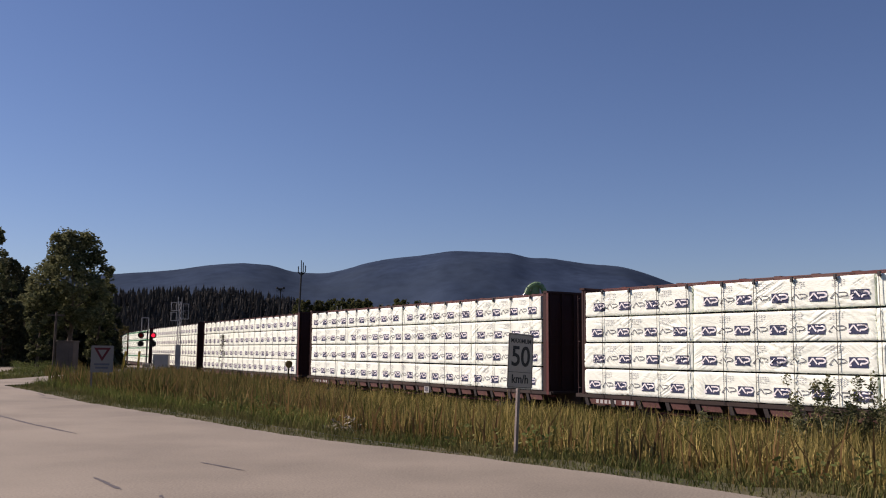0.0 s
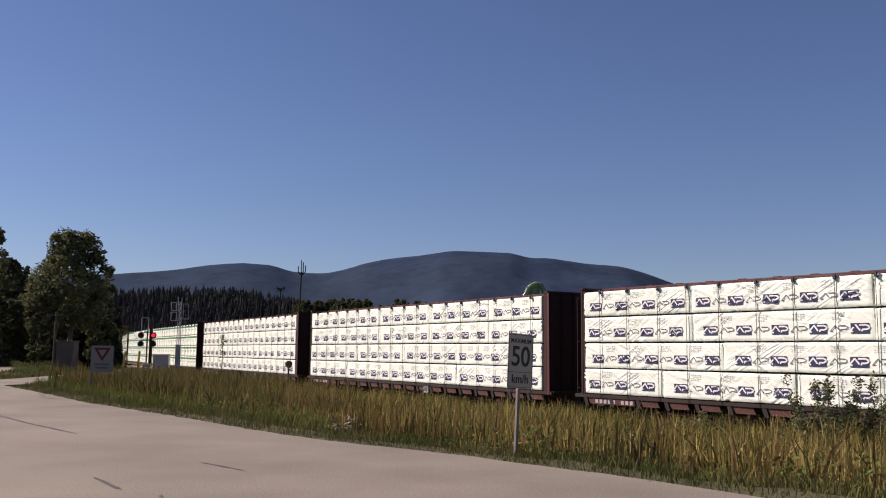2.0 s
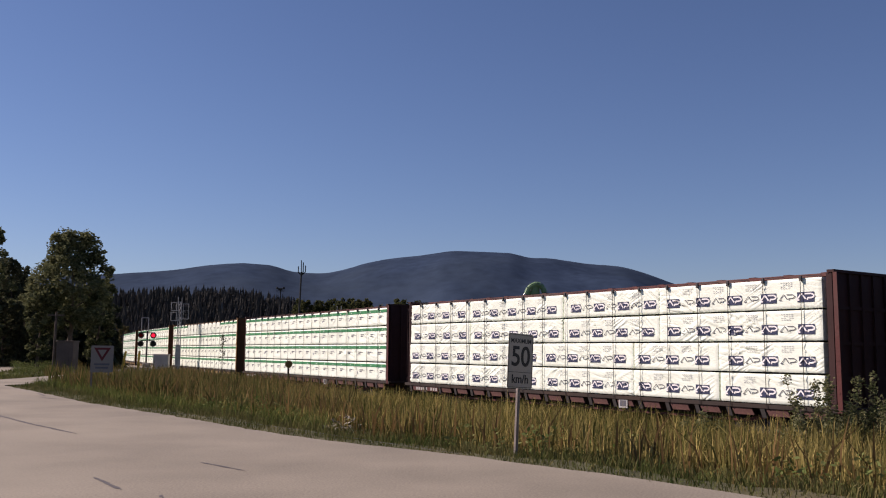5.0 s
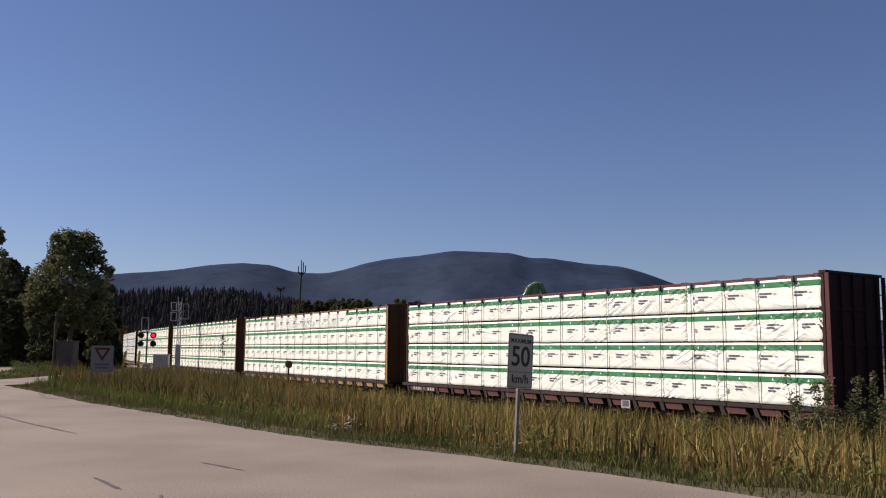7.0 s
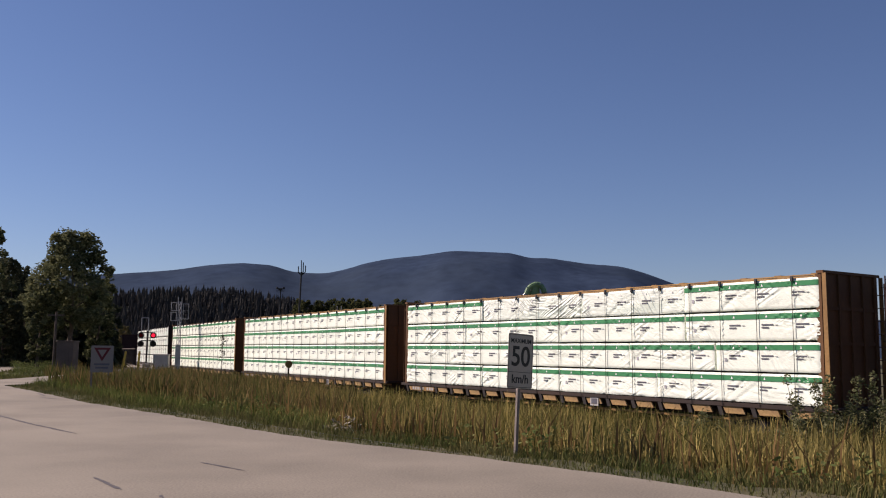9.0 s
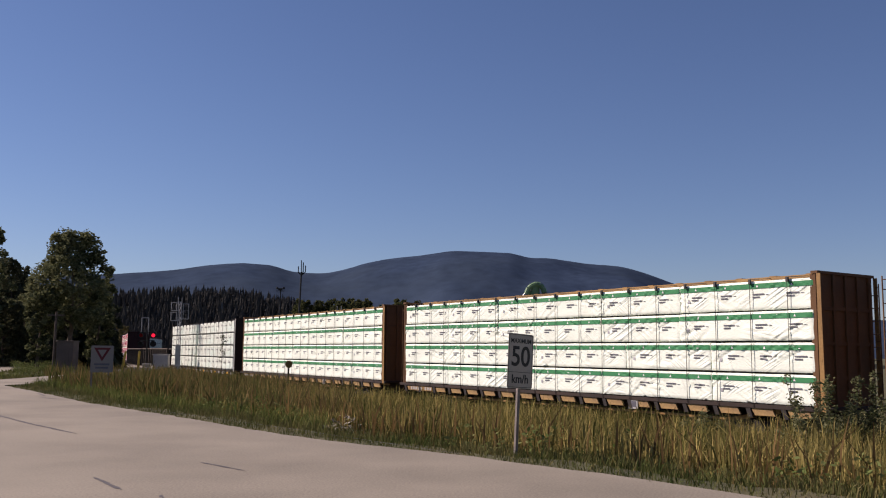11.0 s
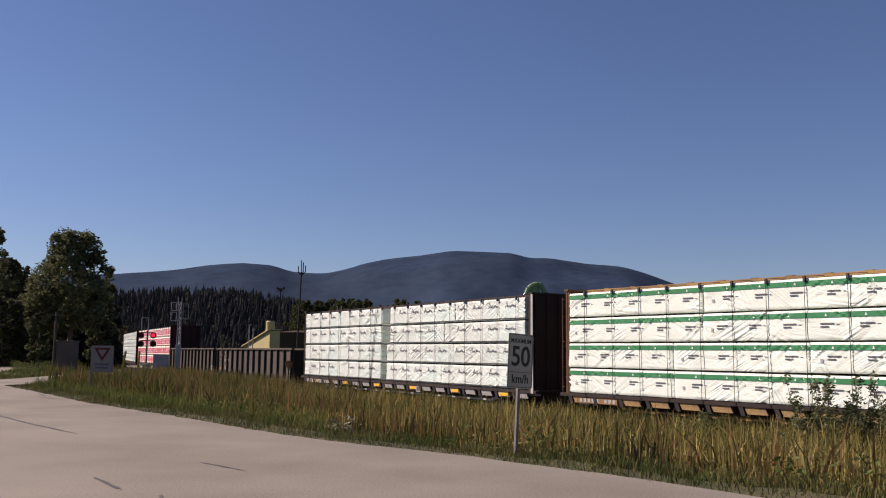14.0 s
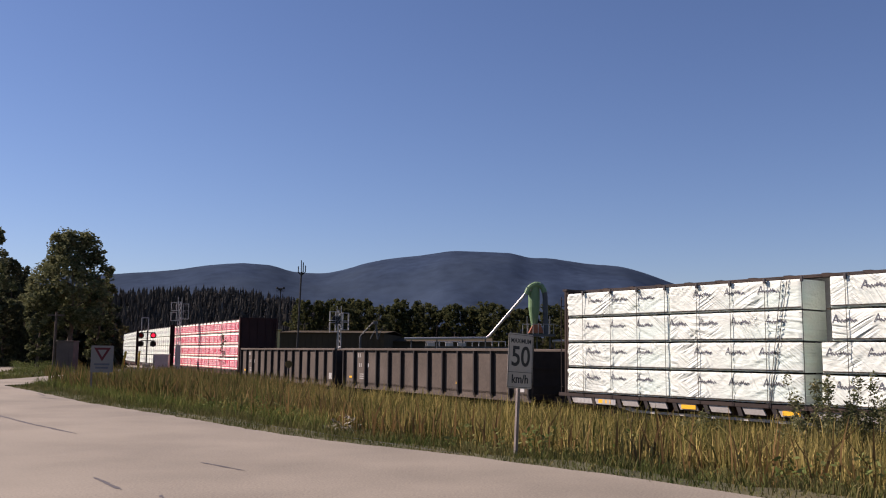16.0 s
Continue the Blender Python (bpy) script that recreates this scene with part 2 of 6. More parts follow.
def mesh_of(bm, name, material, bevel=0.0, smooth=False):
    if bevel:
        bmesh.ops.bevel(bm, geom=list(bm.edges), offset=bevel, segments=1, affect="EDGES", clamp_overlap=True)
    bmesh.ops.recalc_face_normals(bm, faces=list(bm.faces))
    me = bpy.data.meshes.new(name)
    bm.to_mesh(me)
    bm.free()
    me.materials.append(material)
    if smooth:
        me.shade_smooth()
    return me


def part(name, bm, material, parent=None, label="", bevel=0.0, smooth=False):
    me = bm if isinstance(bm, bpy.types.Mesh) else mesh_of(bm, name, material, bevel, smooth)
    ob = new(name, me)
    ob.parent = parent
    return tagged(ob, label)


def thing(name, label, category, m=None, group="", kind=""):
    ob = new(name)
    ob.empty_display_size = 0.3
    if m is not None:
        ob.matrix_world = m
    return tagged(ob, label, category, group, kind)


def raw(name, verts, faces, material, smooth=False):
    me = bpy.data.meshes.new(name)
    me.from_pydata([tuple(v) for v in verts], [], [tuple(f) for f in faces])
    me.materials.append(material)
    if smooth:
        me.shade_smooth()
    return me


def quads(name, corners, material):
    """Many loose four-sided leaves or blades in one mesh; corners: (n, 4, 3)."""
    n = len(corners)
    me = bpy.data.meshes.new(name)
    me.vertices.add(4 * n)
    me.vertices.foreach_set("co", np.asarray(corners, np.float32).ravel())
    me.loops.add(4 * n)
    me.loops.foreach_set("vertex_index", np.arange(4 * n, dtype=np.int32))
    me.polygons.add(n)
    me.polygons.foreach_set("loop_start", np.arange(0, 4 * n, 4, dtype=np.int32))
    me.update(calc_edges=True)
    me.materials.append(material)
    return me


# ---- the railway's line: s runs away from the camera along the near face of the load ----
SS = np.linspace(-160, 430, 2361)
UU = SS / 100
BASE_H, K1, K2, K3 = 0.67773, 0.44728, -0.37951, 0.1623
UC = np.minimum(UU, 1.75)
HEAD = BASE_H - K1 * UC - np.where(UU > 0, K2 * UC ** 2 + K3 * UC ** 3, 0)
HEAD = np.where(UU < -0.3, BASE_H + K1 * 0.3, HEAD)
DS = SS[1] - SS[0]
PX = -np.concatenate([[0], np.cumsum((np.sin(HEAD)[1:] + np.sin(HEAD)[:-1]) / 2 * DS)])
PY = np.concatenate([[0], np.cumsum((np.cos(HEAD)[1:] + np.cos(HEAD)[:-1]) / 2 * DS)])
I0 = int(np.argmin(abs(SS)))
PX += 24.08769 * math.cos(BASE_H) - PX[I0]
PY += 24.08769 * math.sin(BASE_H) - PY[I0]
RAIL_Z, LOAD_Z, LOAD_TOP, HALF_W, SPEED = -0.92, 0.2, 3.91, 1.42, 12.25


def line(s, q=0.0):
    """The point of the line at s, q metres from the load's near face towards the road (negative: beyond)."""
    x, y, h = np.interp(s, SS, PX), np.interp(s, SS, PY), np.interp(s, SS, HEAD)
    return x - q * np.cos(h), y - q * np.sin(h), h


GX, GY = PX[::4], PY[::4]
GH = HEAD[::4]


def off_line(x, y):
    """Signed distance from the load's near face, positive on the road's side, and s."""
    x, y = np.atleast_1d(x).astype(float), np.atleast_1d(y).astype(float)
    q, s = np.empty(len(x)), np.empty(len(x))
    for i in range(0, len(x), 2000):
        d = (x[i:i + 2000, None] - GX) ** 2 + (y[i:i + 2000, None] - GY) ** 2
        k = d.argmin(1)
        q[i:i + 2000] = -(x[i:i + 2000] - GX[k]) * np.cos(GH[k]) - (y[i:i + 2000] - GY[k]) * np.sin(GH[k])
        q[i:i + 2000] = np.where(d[np.arange(len(k)), k] > 250 ** 2, np.sign(q[i:i + 2000]) * 250, q[i:i + 2000])
        s[i:i + 2000] = SS[::4][k]
    return q, s


# road edge next to the grass, as plan points, from behind the camera to the bend
EDGE = np.array([(22, -22), (12.5, -2), (5.6, 8.0), (3.75, 10.61), (2.58, 11.91), (1.08, 13.95), (0.03, 14.79), (-2.80, 17.44), (-6.50, 22.47), (-10.74, 27.80), (-15.59, 35.0), (-19.2, 40.2), (-21.6, 44.0), (-25.5, 51.5), (-40, 60), (-110, 95)])


def road_dist(x, y):
    """Distance from the road's edge, positive on the grass side."""
    p = np.stack([np.atleast_1d(x), np.atleast_1d(y)], -1).astype(float)
    best, sign = np.full(len(p), 1e9), np.ones(len(p))
    for a, b in zip(EDGE[:-1], EDGE[1:]):
        d = b - a
        t = np.clip(((p - a) @ d) / (d @ d), 0, 1)
        e = p - a - t[:, None] * d
        r = np.hypot(*e.T)
        c = d[0] * (p[:, 1] - a[1]) - d[1] * (p[:, 0] - a[0])
        hit = r < best
        best, sign = np.where(hit, r, best), np.where(hit, -np.sign(c), sign)
    return best * sign


SPUR = [(-22.8, 38), (-21.3, 43.7), (-20.9, 49), (-21.6, 57), (-23.8, 68), (-29.0, 88.0), (-33.0, 97.0)]


def spur_dist(x, y):
    """Distance from the middle of the side road that leads to the level crossing."""
    pts = np.array(SPUR)
    p = np.stack([np.atleast_1d(x), np.atleast_1d(y)], -1).astype(float)
    best = np.full(len(p), 1e9)
    for a, b in zip(pts[:-1], pts[1:]):
        d = b - a
        t = np.clip(((p - a) @ d) / (d @ d), 0, 1)
        best = np.minimum(best, np.hypot(*(p - a - t[:, None] * d).T))
    return best


def smooth01(v):
    v = np.clip(v, 0, 1)
    return v * v * (3 - 2 * v)


def ground_z(x, y):
    x, y = np.atleast_1d(x).astype(float), np.atleast_1d(y).astype(float)
    q, s = off_line(x, y)
    e = road_dist(x, y)
    z = -0.05 - 1.1 * smooth01((e - 1.0) / 3.6)
    far = smooth01((s - 62) / 25)                    # the ditch runs out towards the crossing
    z = z * (1 - far * 0.55)
    bank = smooth01((4.2 - abs(q + HALF_W)) / 1.4)
    z = np.where(abs(q) < 12, z * (1 - bank) + (-1.3) * bank, z)
    z = np.where(q < -4, -1.2, z)
    z += 0.04 * np.sin(x * 1.7 + 0.6 * y) * np.sin(y * 1.3) * (e > 0.8)
    w = smooth01((4.6 - spur_dist(x, y)) / 2.0)         # level ground along the side road and the lane
    w = np.maximum(w, smooth01((-26.5 - x) / 4) * smooth01((y - 48) / 6) * (q > 4))
    z = z * (1 - w) - 0.09 * w
    z = np.where(e <= 0.4, -0.06, z)
    return z


# ---- ground, one sheet to the horizon ----
def build_ground():
    gx = np.concatenate([[-4000, -2000, -900, -400, -200, -120, -80], np.arange(-60, 45, 0.75), [50, 60, 80, 120, 200, 400, 900, 2000, 4000]])
    gy = np.concatenate([[-2000, -600, -200, -80, -40, -20], np.arange(-10, 150, 0.75), [155, 165, 180, 200, 240, 300, 400, 600, 1000, 2000, 4200]])
    X, Y = np.meshgrid(gx, gy)
    Z = ground_z(X.ravel(), Y.ravel())
    w = len(gx)
    f = [(j * w + i, j * w + i + 1, (j + 1) * w + i + 1, (j + 1) * w + i) for j in range(len(gy) - 1) for i in range(w - 1)]
    ob = new("ground", raw("ground", np.stack([X.ravel(), Y.ravel(), Z], -1), f, M_SOIL, True))
    tagged(ob, "dry grassy verge and ditch soil reaching the hills", "ground", kind="structure")


def strip(name, left, right, z, material, label):
    """A paved strip between two plan lines, with a thickness."""
    n = len(left)
    v = [(*p, z) for p in left] + [(*p, z) for p in right] + [(*p, z - 0.12) for p in left] + [(*p, z - 0.12) for p in right]
    f = []
    for i in range(n - 1):
        f += [(i, i + 1, n + i + 1, n + i), (i, 2 * n + i, 2 * n + i + 1, i + 1), (n + i, n + i + 1, 3 * n + i + 1, 3 * n + i)]
    ob = new(name, raw(name, v, f, material))
    return tagged(ob, label, "road", kind="structure")


def dense(pts, step=0.5, wob=0.0, seed=1):
    pts = np.array(pts, float)
    d = np.concatenate([[0], np.cumsum(np.hypot(*np.diff(pts, axis=0).T))])
    t = np.arange(0, d[-1], step)
    x, y = np.interp(t, d, pts[:, 0]), np.interp(t, d, pts[:, 1])
    k = np.ones(9) / 9
    xs, ys = np.convolve(np.pad(x, 4, "edge"), k, "valid"), np.convolve(np.pad(y, 4, "edge"), k, "valid")
    r = np.random.RandomState(seed)
    return np.stack([xs + wob * r.uniform(-1, 1, len(xs)), ys + wob * r.uniform(-1, 1, len(ys))], -1)


def build_roads():
    e = dense(EDGE, 0.5, 0.05)
    other = np.array([(8, -30), (0, -13), (-6, -2), (-14, 10), (-22, 20), (-32, 29), (-48, 38), (-75, 50), (-118, 70)], float)
    d = np.concatenate([[0], np.cumsum(np.hypot(*np.diff(other, axis=0).T))])
    k = np.linspace(0, d[-1], len(e))
    far = np.stack([np.interp(k, d, other[:, 0]), np.interp(k, d, other[:, 1])], -1)
    strip("road", e, far, 0.0, M_ROAD, "pale worn asphalt road with sealed cracks")
    a = dense(SPUR, 0.6, 0.04, 3)
    d = np.gradient(a, axis=0)
    d /= np.hypot(*d.T)[:, None]
    nrm = np.stack([-d[:, 1], d[:, 0]], -1)
    strip("side_road", a - nrm * 2.4, a + nrm * 2.4, -0.015, M_ROAD, "pale asphalt side road leading to the level crossing")
    near = dense([(-60, 58), (-30.6, 59.5), (-31.5, 66), (-34.5, 76), (-38, 85)], 0.8, 0.05, 5)
    back = np.array([(-75, 90), (-60, 90), (-50, 90), (-44, 89), (-39, 86.5)], float)
    k = np.linspace(0, 4, len(near))
    back = np.stack([np.interp(k, range(5), back[:, 0]), np.interp(k, range(5), back[:, 1])], -1)
    strip("side_road", near, back, -0.03, M_ROAD, "pale asphalt lane below the trees")


build_ground()
build_roads()


# ---- mountains and hill ----
def build_mountains():
    # summits and saddles of the skyline, from west to east
    stations = [(-4200, 150), (-2400, 215), (-1104, 254), (-907, 269), (-776, 289), (-664, 298), (-560, 288), (-504, 267), (-401, 262), (-326, 276), (-260, 298),
                (-176, 317), (-45, 330), (25, 343), (142, 341), (240, 338), (292, 321), (349, 325), (480, 305), (611, 293), (686, 273), (752, 248), (1100, 140), (3400, 60)]
    sx, sh = [p[0] for p in stations], [p[1] for p in stations]

    def ridge(x):
        return float(np.mean([np.interp(x + o, sx, sh) for o in (-22, 0, 22)]))
    gx, gy = np.concatenate([np.arange(-4200, -1240, 80.0), np.arange(-1240, 900, 16.0), np.arange(900, 3400, 80.0)]), np.arange(2100, 4000, 50.0)
    v = []
    for y in gy:
        for x in gx:
            t = (y - 3000) / 900
            k = max(0.0, 1 - abs(t)) ** 0.8
            n = noise.fractal((x / 420, y / 420, 3), 1, 2, 5)
            n2 = noise.fractal((x / 170, y / 170, 8), 1, 2, 5)
            v.append((x, y, -3 + ridge(x * 3000 / y) * k * (1 + 0.16 * n * (1 - k) * 2) + 3.0 * n2 * k + 22 * n * k * (1 - k)))
    w = len(gx)
    f = [(j * w + i, j * w + i + 1, (j + 1) * w + i + 1, (j + 1) * w + i) for j in range(len(gy) - 1) for i in range(w - 1)]
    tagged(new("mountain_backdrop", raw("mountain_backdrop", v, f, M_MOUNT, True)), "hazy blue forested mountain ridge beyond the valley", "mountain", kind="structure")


build_mountains()


# ---- track ----
def build_track():
    s = np.arange(-110, 300, 2.0)
    bed = thing("railway_track", "steel rails on a stone ballast bed", "railway track", kind="structure")
    prof = [(3.4, -1.32), (2.0, -1.14), (-2.0, -1.14), (-3.4, -1.32)]
    v, f = [], []
    for i, a in enumerate(s):
        for q, z in prof:
            x, y, h = line(a, q - HALF_W)
            v.append((x, y, z + 0.015 * math.sin(a * 3 + q)))
        if i:
            k = 4 * i
            f += [(k - 4 + j, k - 3 + j, k + 1 + j, k + j) for j in range(3)]
    part("ballast_bed", raw("ballast_bed", v, f, M_BALLAST), None, bed)
    for g in (0.75, -0.75):
        v, f = [], []
        for i, a in enumerate(s):
            for q, z in ((g + 0.035, -1.12), (g + 0.035, RAIL_Z), (g - 0.035, RAIL_Z), (g - 0.035, -1.12)):
                x, y, h = line(a, q - HALF_W)
                v.append((x, y, z))
            if i:
                k = 4 * i
                f += [(k - 4 + j, k - 4 + (j + 1) % 4, k + (j + 1) % 4, k + j) for j in range(4)]
        part("rail", raw("rail", v, f, M_RAIL), None, bed)
    v, f = [], []
    for a in np.arange(-20, 150, 0.55):
        x, y, h = line(a, -HALF_W)
        m = pose(x, y, -1.1, 0, 0, 90 + math.degrees(h))
        k = len(v)
        v += [m @ Vector(c) for c in [(-.11, -1.3, -.08), (.11, -1.3, -.08), (.11, 1.3, -.08), (-.11, 1.3, -.08), (-.11, -1.3, .02), (.11, -1.3, .02), (.11, 1.3, .02), (-.11, 1.3, .02)]]
        f += [tuple(k + i for i in q) for q in ((4, 5, 6, 7), (0, 1, 5, 4), (1, 2, 6, 5), (2, 3, 7, 6), (3, 0, 4, 7))]
    part("sleepers", raw("sleepers", v, f, M_TIE), None, bed)


build_track()

# ---- train: local x runs away along the line, y towards the road, z up from the rail ----
SHARED = {}
L_BOT, L_TOP = LOAD_Z - RAIL_Z, LOAD_TOP - RAIL_Z
TIER = (L_TOP - L_BOT) / 4
B_H = TIER - 0.035


def shared(key, make):
    if key not in SHARED:
        SHARED[key] = make()
    return SHARED[key]


def bundle_mesh(length, variant, material, fine=True):
    """A wrapped stack of boards: rounded edges, folds and sags in its front, drawn-in ends."""
    def make():
        r = random.Random(f"{length}{variant}")
        nx, nz = (max(8, int(length / 0.06)), 16) if fine else (max(4, int(length / 0.6)), 2)
        loose = 2.2 if material == M_WRAP_GREY else 1.5
        folds = []
        for _ in range(int(length * 1.25 * loose)):
            a = math.atan(r.choice((0.4, 0.6, 0.8, 1.0, -0.5, -0.8)))
            fx, fz, ln, wd = r.uniform(0, length), r.uniform(0.1, B_H), r.uniform(0.2, 0.6), r.uniform(0.034, 0.055)
            for k in range(r.randrange(2, 5)):
                folds.append((fx - math.sin(a) * k * 0.13, fz + math.cos(a) * k * 0.13, a + r.uniform(-0.08, 0.08), ln * r.uniform(0.6, 1.1), r.uniform(0.02, 0.05) * min(loose, 1.6), wd))
        v, f = [], []
        rings = [("b", 0.0), *[("f", j / nz) for j in range(nz + 1)], ("t", 0.0)]
        for kind_, t in rings:
            for i in range(nx + 1):
                x = length * i / nx
                end = min(x, length - x)
                if kind_ == "f":
                    z, y = B_H * t, 1.28
                    for fx, fz, a, ln, am, wd in folds:
                        u, w = x - fx, z - fz
                        p, q = u * math.cos(a) + w * math.sin(a), -u * math.sin(a) + w * math.cos(a)
                        if abs(q) < 3 * wd:
                            y += am * math.exp(-(p / ln) ** 2) * (math.exp(-(q / wd) ** 2) - 0.7 * math.exp(-((q + wd) / wd) ** 2))
                    y += 0.018 * noise.noise((x * 0.9 + variant * 7, z * 1.5, 2.0)) - 0.02 * math.exp(-end / 0.04)
                    y = min(y, 1.293) if y < 1.3 else 1.293 + 0.1 * min(0.05, y - 1.293)
                    if t in (0.0, 1.0):
                        y -= 0.022
                        z += (0.012 if t == 0 else -0.012) + 0.008 * noise.noise((x * 1.3, variant, t))
                    v.append((x, y, z))
                else:
                    v.append((x, 0.0, 0.0 if kind_ == "b" else B_H - 0.012))
        w = nx + 1
        m = len(rings)
        f = [(j * w + i, j * w + i + 1, (j + 1) * w + i + 1, (j + 1) * w + i) for j in range(m - 1) for i in range(nx)]
        f += [(i, (m - 1) * w + i, (m - 1) * w + i + 1, i + 1) for i in range(nx)]
        f.append(tuple(j * w for j in range(m)))
        f.append(tuple(j * w + nx for j in range(m))[::-1])
        if fine:
            SURFACE[(round(length, 2), variant, material.name)] = np.array([c[1] for c in v[w:w * (nz + 2)]]).reshape(nz + 1, w)
        me = raw("lumber_pack", v, f, material)
        bm = bmesh.new()
        bm.from_mesh(me)
        bmesh.ops.recalc_face_normals(bm, faces=list(bm.faces))
        bm.to_mesh(me)
        bm.free()
        me.shade_smooth()
        me.set_sharp_from_angle(angle=radians(50))
        return me
    return shared((round(length, 2), variant, material.name, fine), make)


SURFACE = {}
FINE_PRINT = ("small_print", "dark_label_print", "dark_script_print", "grey_mark_print")
Y_PRINT = 0.0


def flat(bm, pts, y=Y_PRINT):
    """A printed patch; y is its layer over the wrap."""
    bm.faces.new([bm.verts.new((p[0], y, p[1])) for p in pts])


def rect(bm, x, z, w, h, y=Y_PRINT):
    nx, nz = max(1, int(w / 0.05)), max(1, int(h / 0.05))
    v = [[bm.verts.new((x + w * i / nx, y, z + h * j / nz)) for i in range(nx + 1)] for j in range(nz + 1)]
    for j in range(nz):
        for i in range(nx):
            bm.faces.new((v[j][i], v[j][i + 1], v[j + 1][i + 1], v[j + 1][i]))


def lay_on(me, px, surf, length, key):
    """A copy of a print that follows the folds of its pack from px on."""
    def make():
        m2 = me.copy()
        n = len(m2.vertices)
        co = np.empty(3 * n, np.float32)
        m2.vertices.foreach_get("co", co)
        co = co.reshape(n, 3)
        nz, nx = surf.shape[0] - 1, surf.shape[1] - 1
        u = np.clip((co[:, 0] + px) / length * nx, 0, nx - 1e-4)
        w = np.clip(co[:, 2] / B_H * nz, 0, nz - 1e-4)
        i, j = u.astype(int), w.astype(int)
        a, b = u - i, w - j
        y = (surf[j, i] * (1 - a) + surf[j, i + 1] * a) * (1 - b) + (surf[j + 1, i] * (1 - a) + surf[j + 1, i + 1] * a) * b
        co[:, 1] += y + 0.014
        m2.vertices.foreach_set("co", co.ravel())
        m2.update()
        return m2
    return shared(key, make)


def stroke(bm, pts, width, y=Y_PRINT):
    for (x0, z0), (x1, z1) in zip(pts[:-1], pts[1:]):
        d = math.hypot(x1 - x0, z1 - z0) or 1
        nx, nz = -(z1 - z0) / d * width / 2, (x1 - x0) / d * width / 2
        flat(bm, [(x0 + nx, z0 + nz), (x1 + nx, z1 + nz), (x1 - nx, z1 - nz), (x0 - nx, z0 - nz)], y)


def peak_and_loop(bm, x, z, k, width, y):
    """The mill's mark as plain shapes: a peak beside a rounded loop, seen from the road."""
    w = 1.3 * k
    stroke(bm, [(x + 0.34 * w, z), (x + 0.22 * w, z + 0.17 * k), (x + 0.13 * w, z + 0.02 * k)], width, y)
    stroke(bm, [(x + 0.34 * w, z), (x + 0.27 * w, z)], width, y)
    stroke(bm, [(x + 0.15 * w, z + 0.16 * k), (x + 0.0 * w, z + 0.16 * k), (x - 0.055 * w, z + 0.12 * k), (x - 0.055 * w, z + 0.08 * k), (x + 0.0 * w, z + 0.05 * k), (x + 0.09 * w, z + 0.05 * k), (x + 0.09 * w, z)], width, y)


def patch(key, name, material, draw):
    def make():
        bm = bmesh.new()
        draw(bm)
        return mesh_of(bm, name, material)
    return name, shared(("print", key), make)


def small_lines(bm):
    for j in range(4):
        for i in range(5):
            if (i * 3 + j) % 7:
                rect(bm, 0.085 * i, 0.60 + j * 0.055, 0.05, 0.018)


def marks_navy(length, shift):
    out, x, i = [], 0.12 + shift, 0
    while x + 0.58 < length:
        if i % 2 == 0:
            out.append((patch("navy", "navy_panel_print", M_BLUE, lambda bm: rect(bm, 0.02, 0.19, 0.54, 0.29)), x))
            out.append((patch("peak", "white_mark_print", M_PRINT, lambda bm: peak_and_loop(bm, 0.10, 0.25, 1.1, 0.045, Y_PRINT + 0.006)), x))
        else:
            out.append((patch("peakgrey", "grey_mark_print", M_INK, lambda bm: peak_and_loop(bm, 0.10, 0.26, 1.0, 0.024, Y_PRINT)), x))
            out.append((patch("lines", "small_print", M_FINE, small_lines), x + 0.1))
        x += 0.62
        i += 1
    return out


def label_bars(bm):
    for j, w in enumerate((0.42, 0.26)):
        rect(bm, 0.42 - w, 0.46 - 0.085 * j, w, 0.045)
    rect(bm, -0.16, 0.455, 0.1, 0.018)


def marks_green(length, shift):
    out = [(patch(("band", length), "green_band_print", M_GREEN, lambda bm: rect(bm, 0.01, 0.66, length - 0.02, 0.15)), 0.0)]
    x = 0.25 + shift
    while x + 0.5 < length:
        out.append((patch("label", "dark_label_print", M_INK, label_bars), x))
        out.append((patch("fir", "white_mark_print", M_PRINT, lambda bm: flat(bm, [(0.2, 0.70), (0.28, 0.70), (0.24, 0.78)], Y_PRINT + 0.006)), x))
        x += 1.18
    out.append((patch("seal", "grade_stamp_print", M_FINE, lambda bm: rect(bm, 0, 0.3, 0.09, 0.11)), length - 0.42))
    return out


def script_line(bm):
    stroke(bm, [(0.72, 0.50), (0.60, 0.74), (0.55, 0.52)], 0.026)
    stroke(bm, [(0.68, 0.58), (0.56, 0.58)], 0.026)
    stroke(bm, [(0.54 - 0.54 * t / 26, 0.56 + 0.045 * math.sin(t * 1.35) + (0.13 if t in (13, 17) else 0)) for t in range(27)], 0.026)


def marks_script(length, shift):
    out = [(patch(("batten", length), "dark_batten_edge", M_GAP, lambda bm: rect(bm, 0.0, 0.045, length, 0.03)), 0.0)]
    x = 0.5 + shift
    while x + 0.62 < length:
        out.append((patch("script", "dark_script_print", M_INK, script_line), x))
        x += 1.22
    return out


def red_frame(bm):
    stroke(bm, [(0, 0.3), (0.3, 0.3), (0.3, 0.64), (0, 0.64), (0, 0.3)], 0.045, Y_PRINT + 0.006)
    stroke(bm, [(0.1, 0.4), (0.2, 0.4), (0.2, 0.54), (0.1, 0.54)], 0.03, Y_PRINT + 0.006)


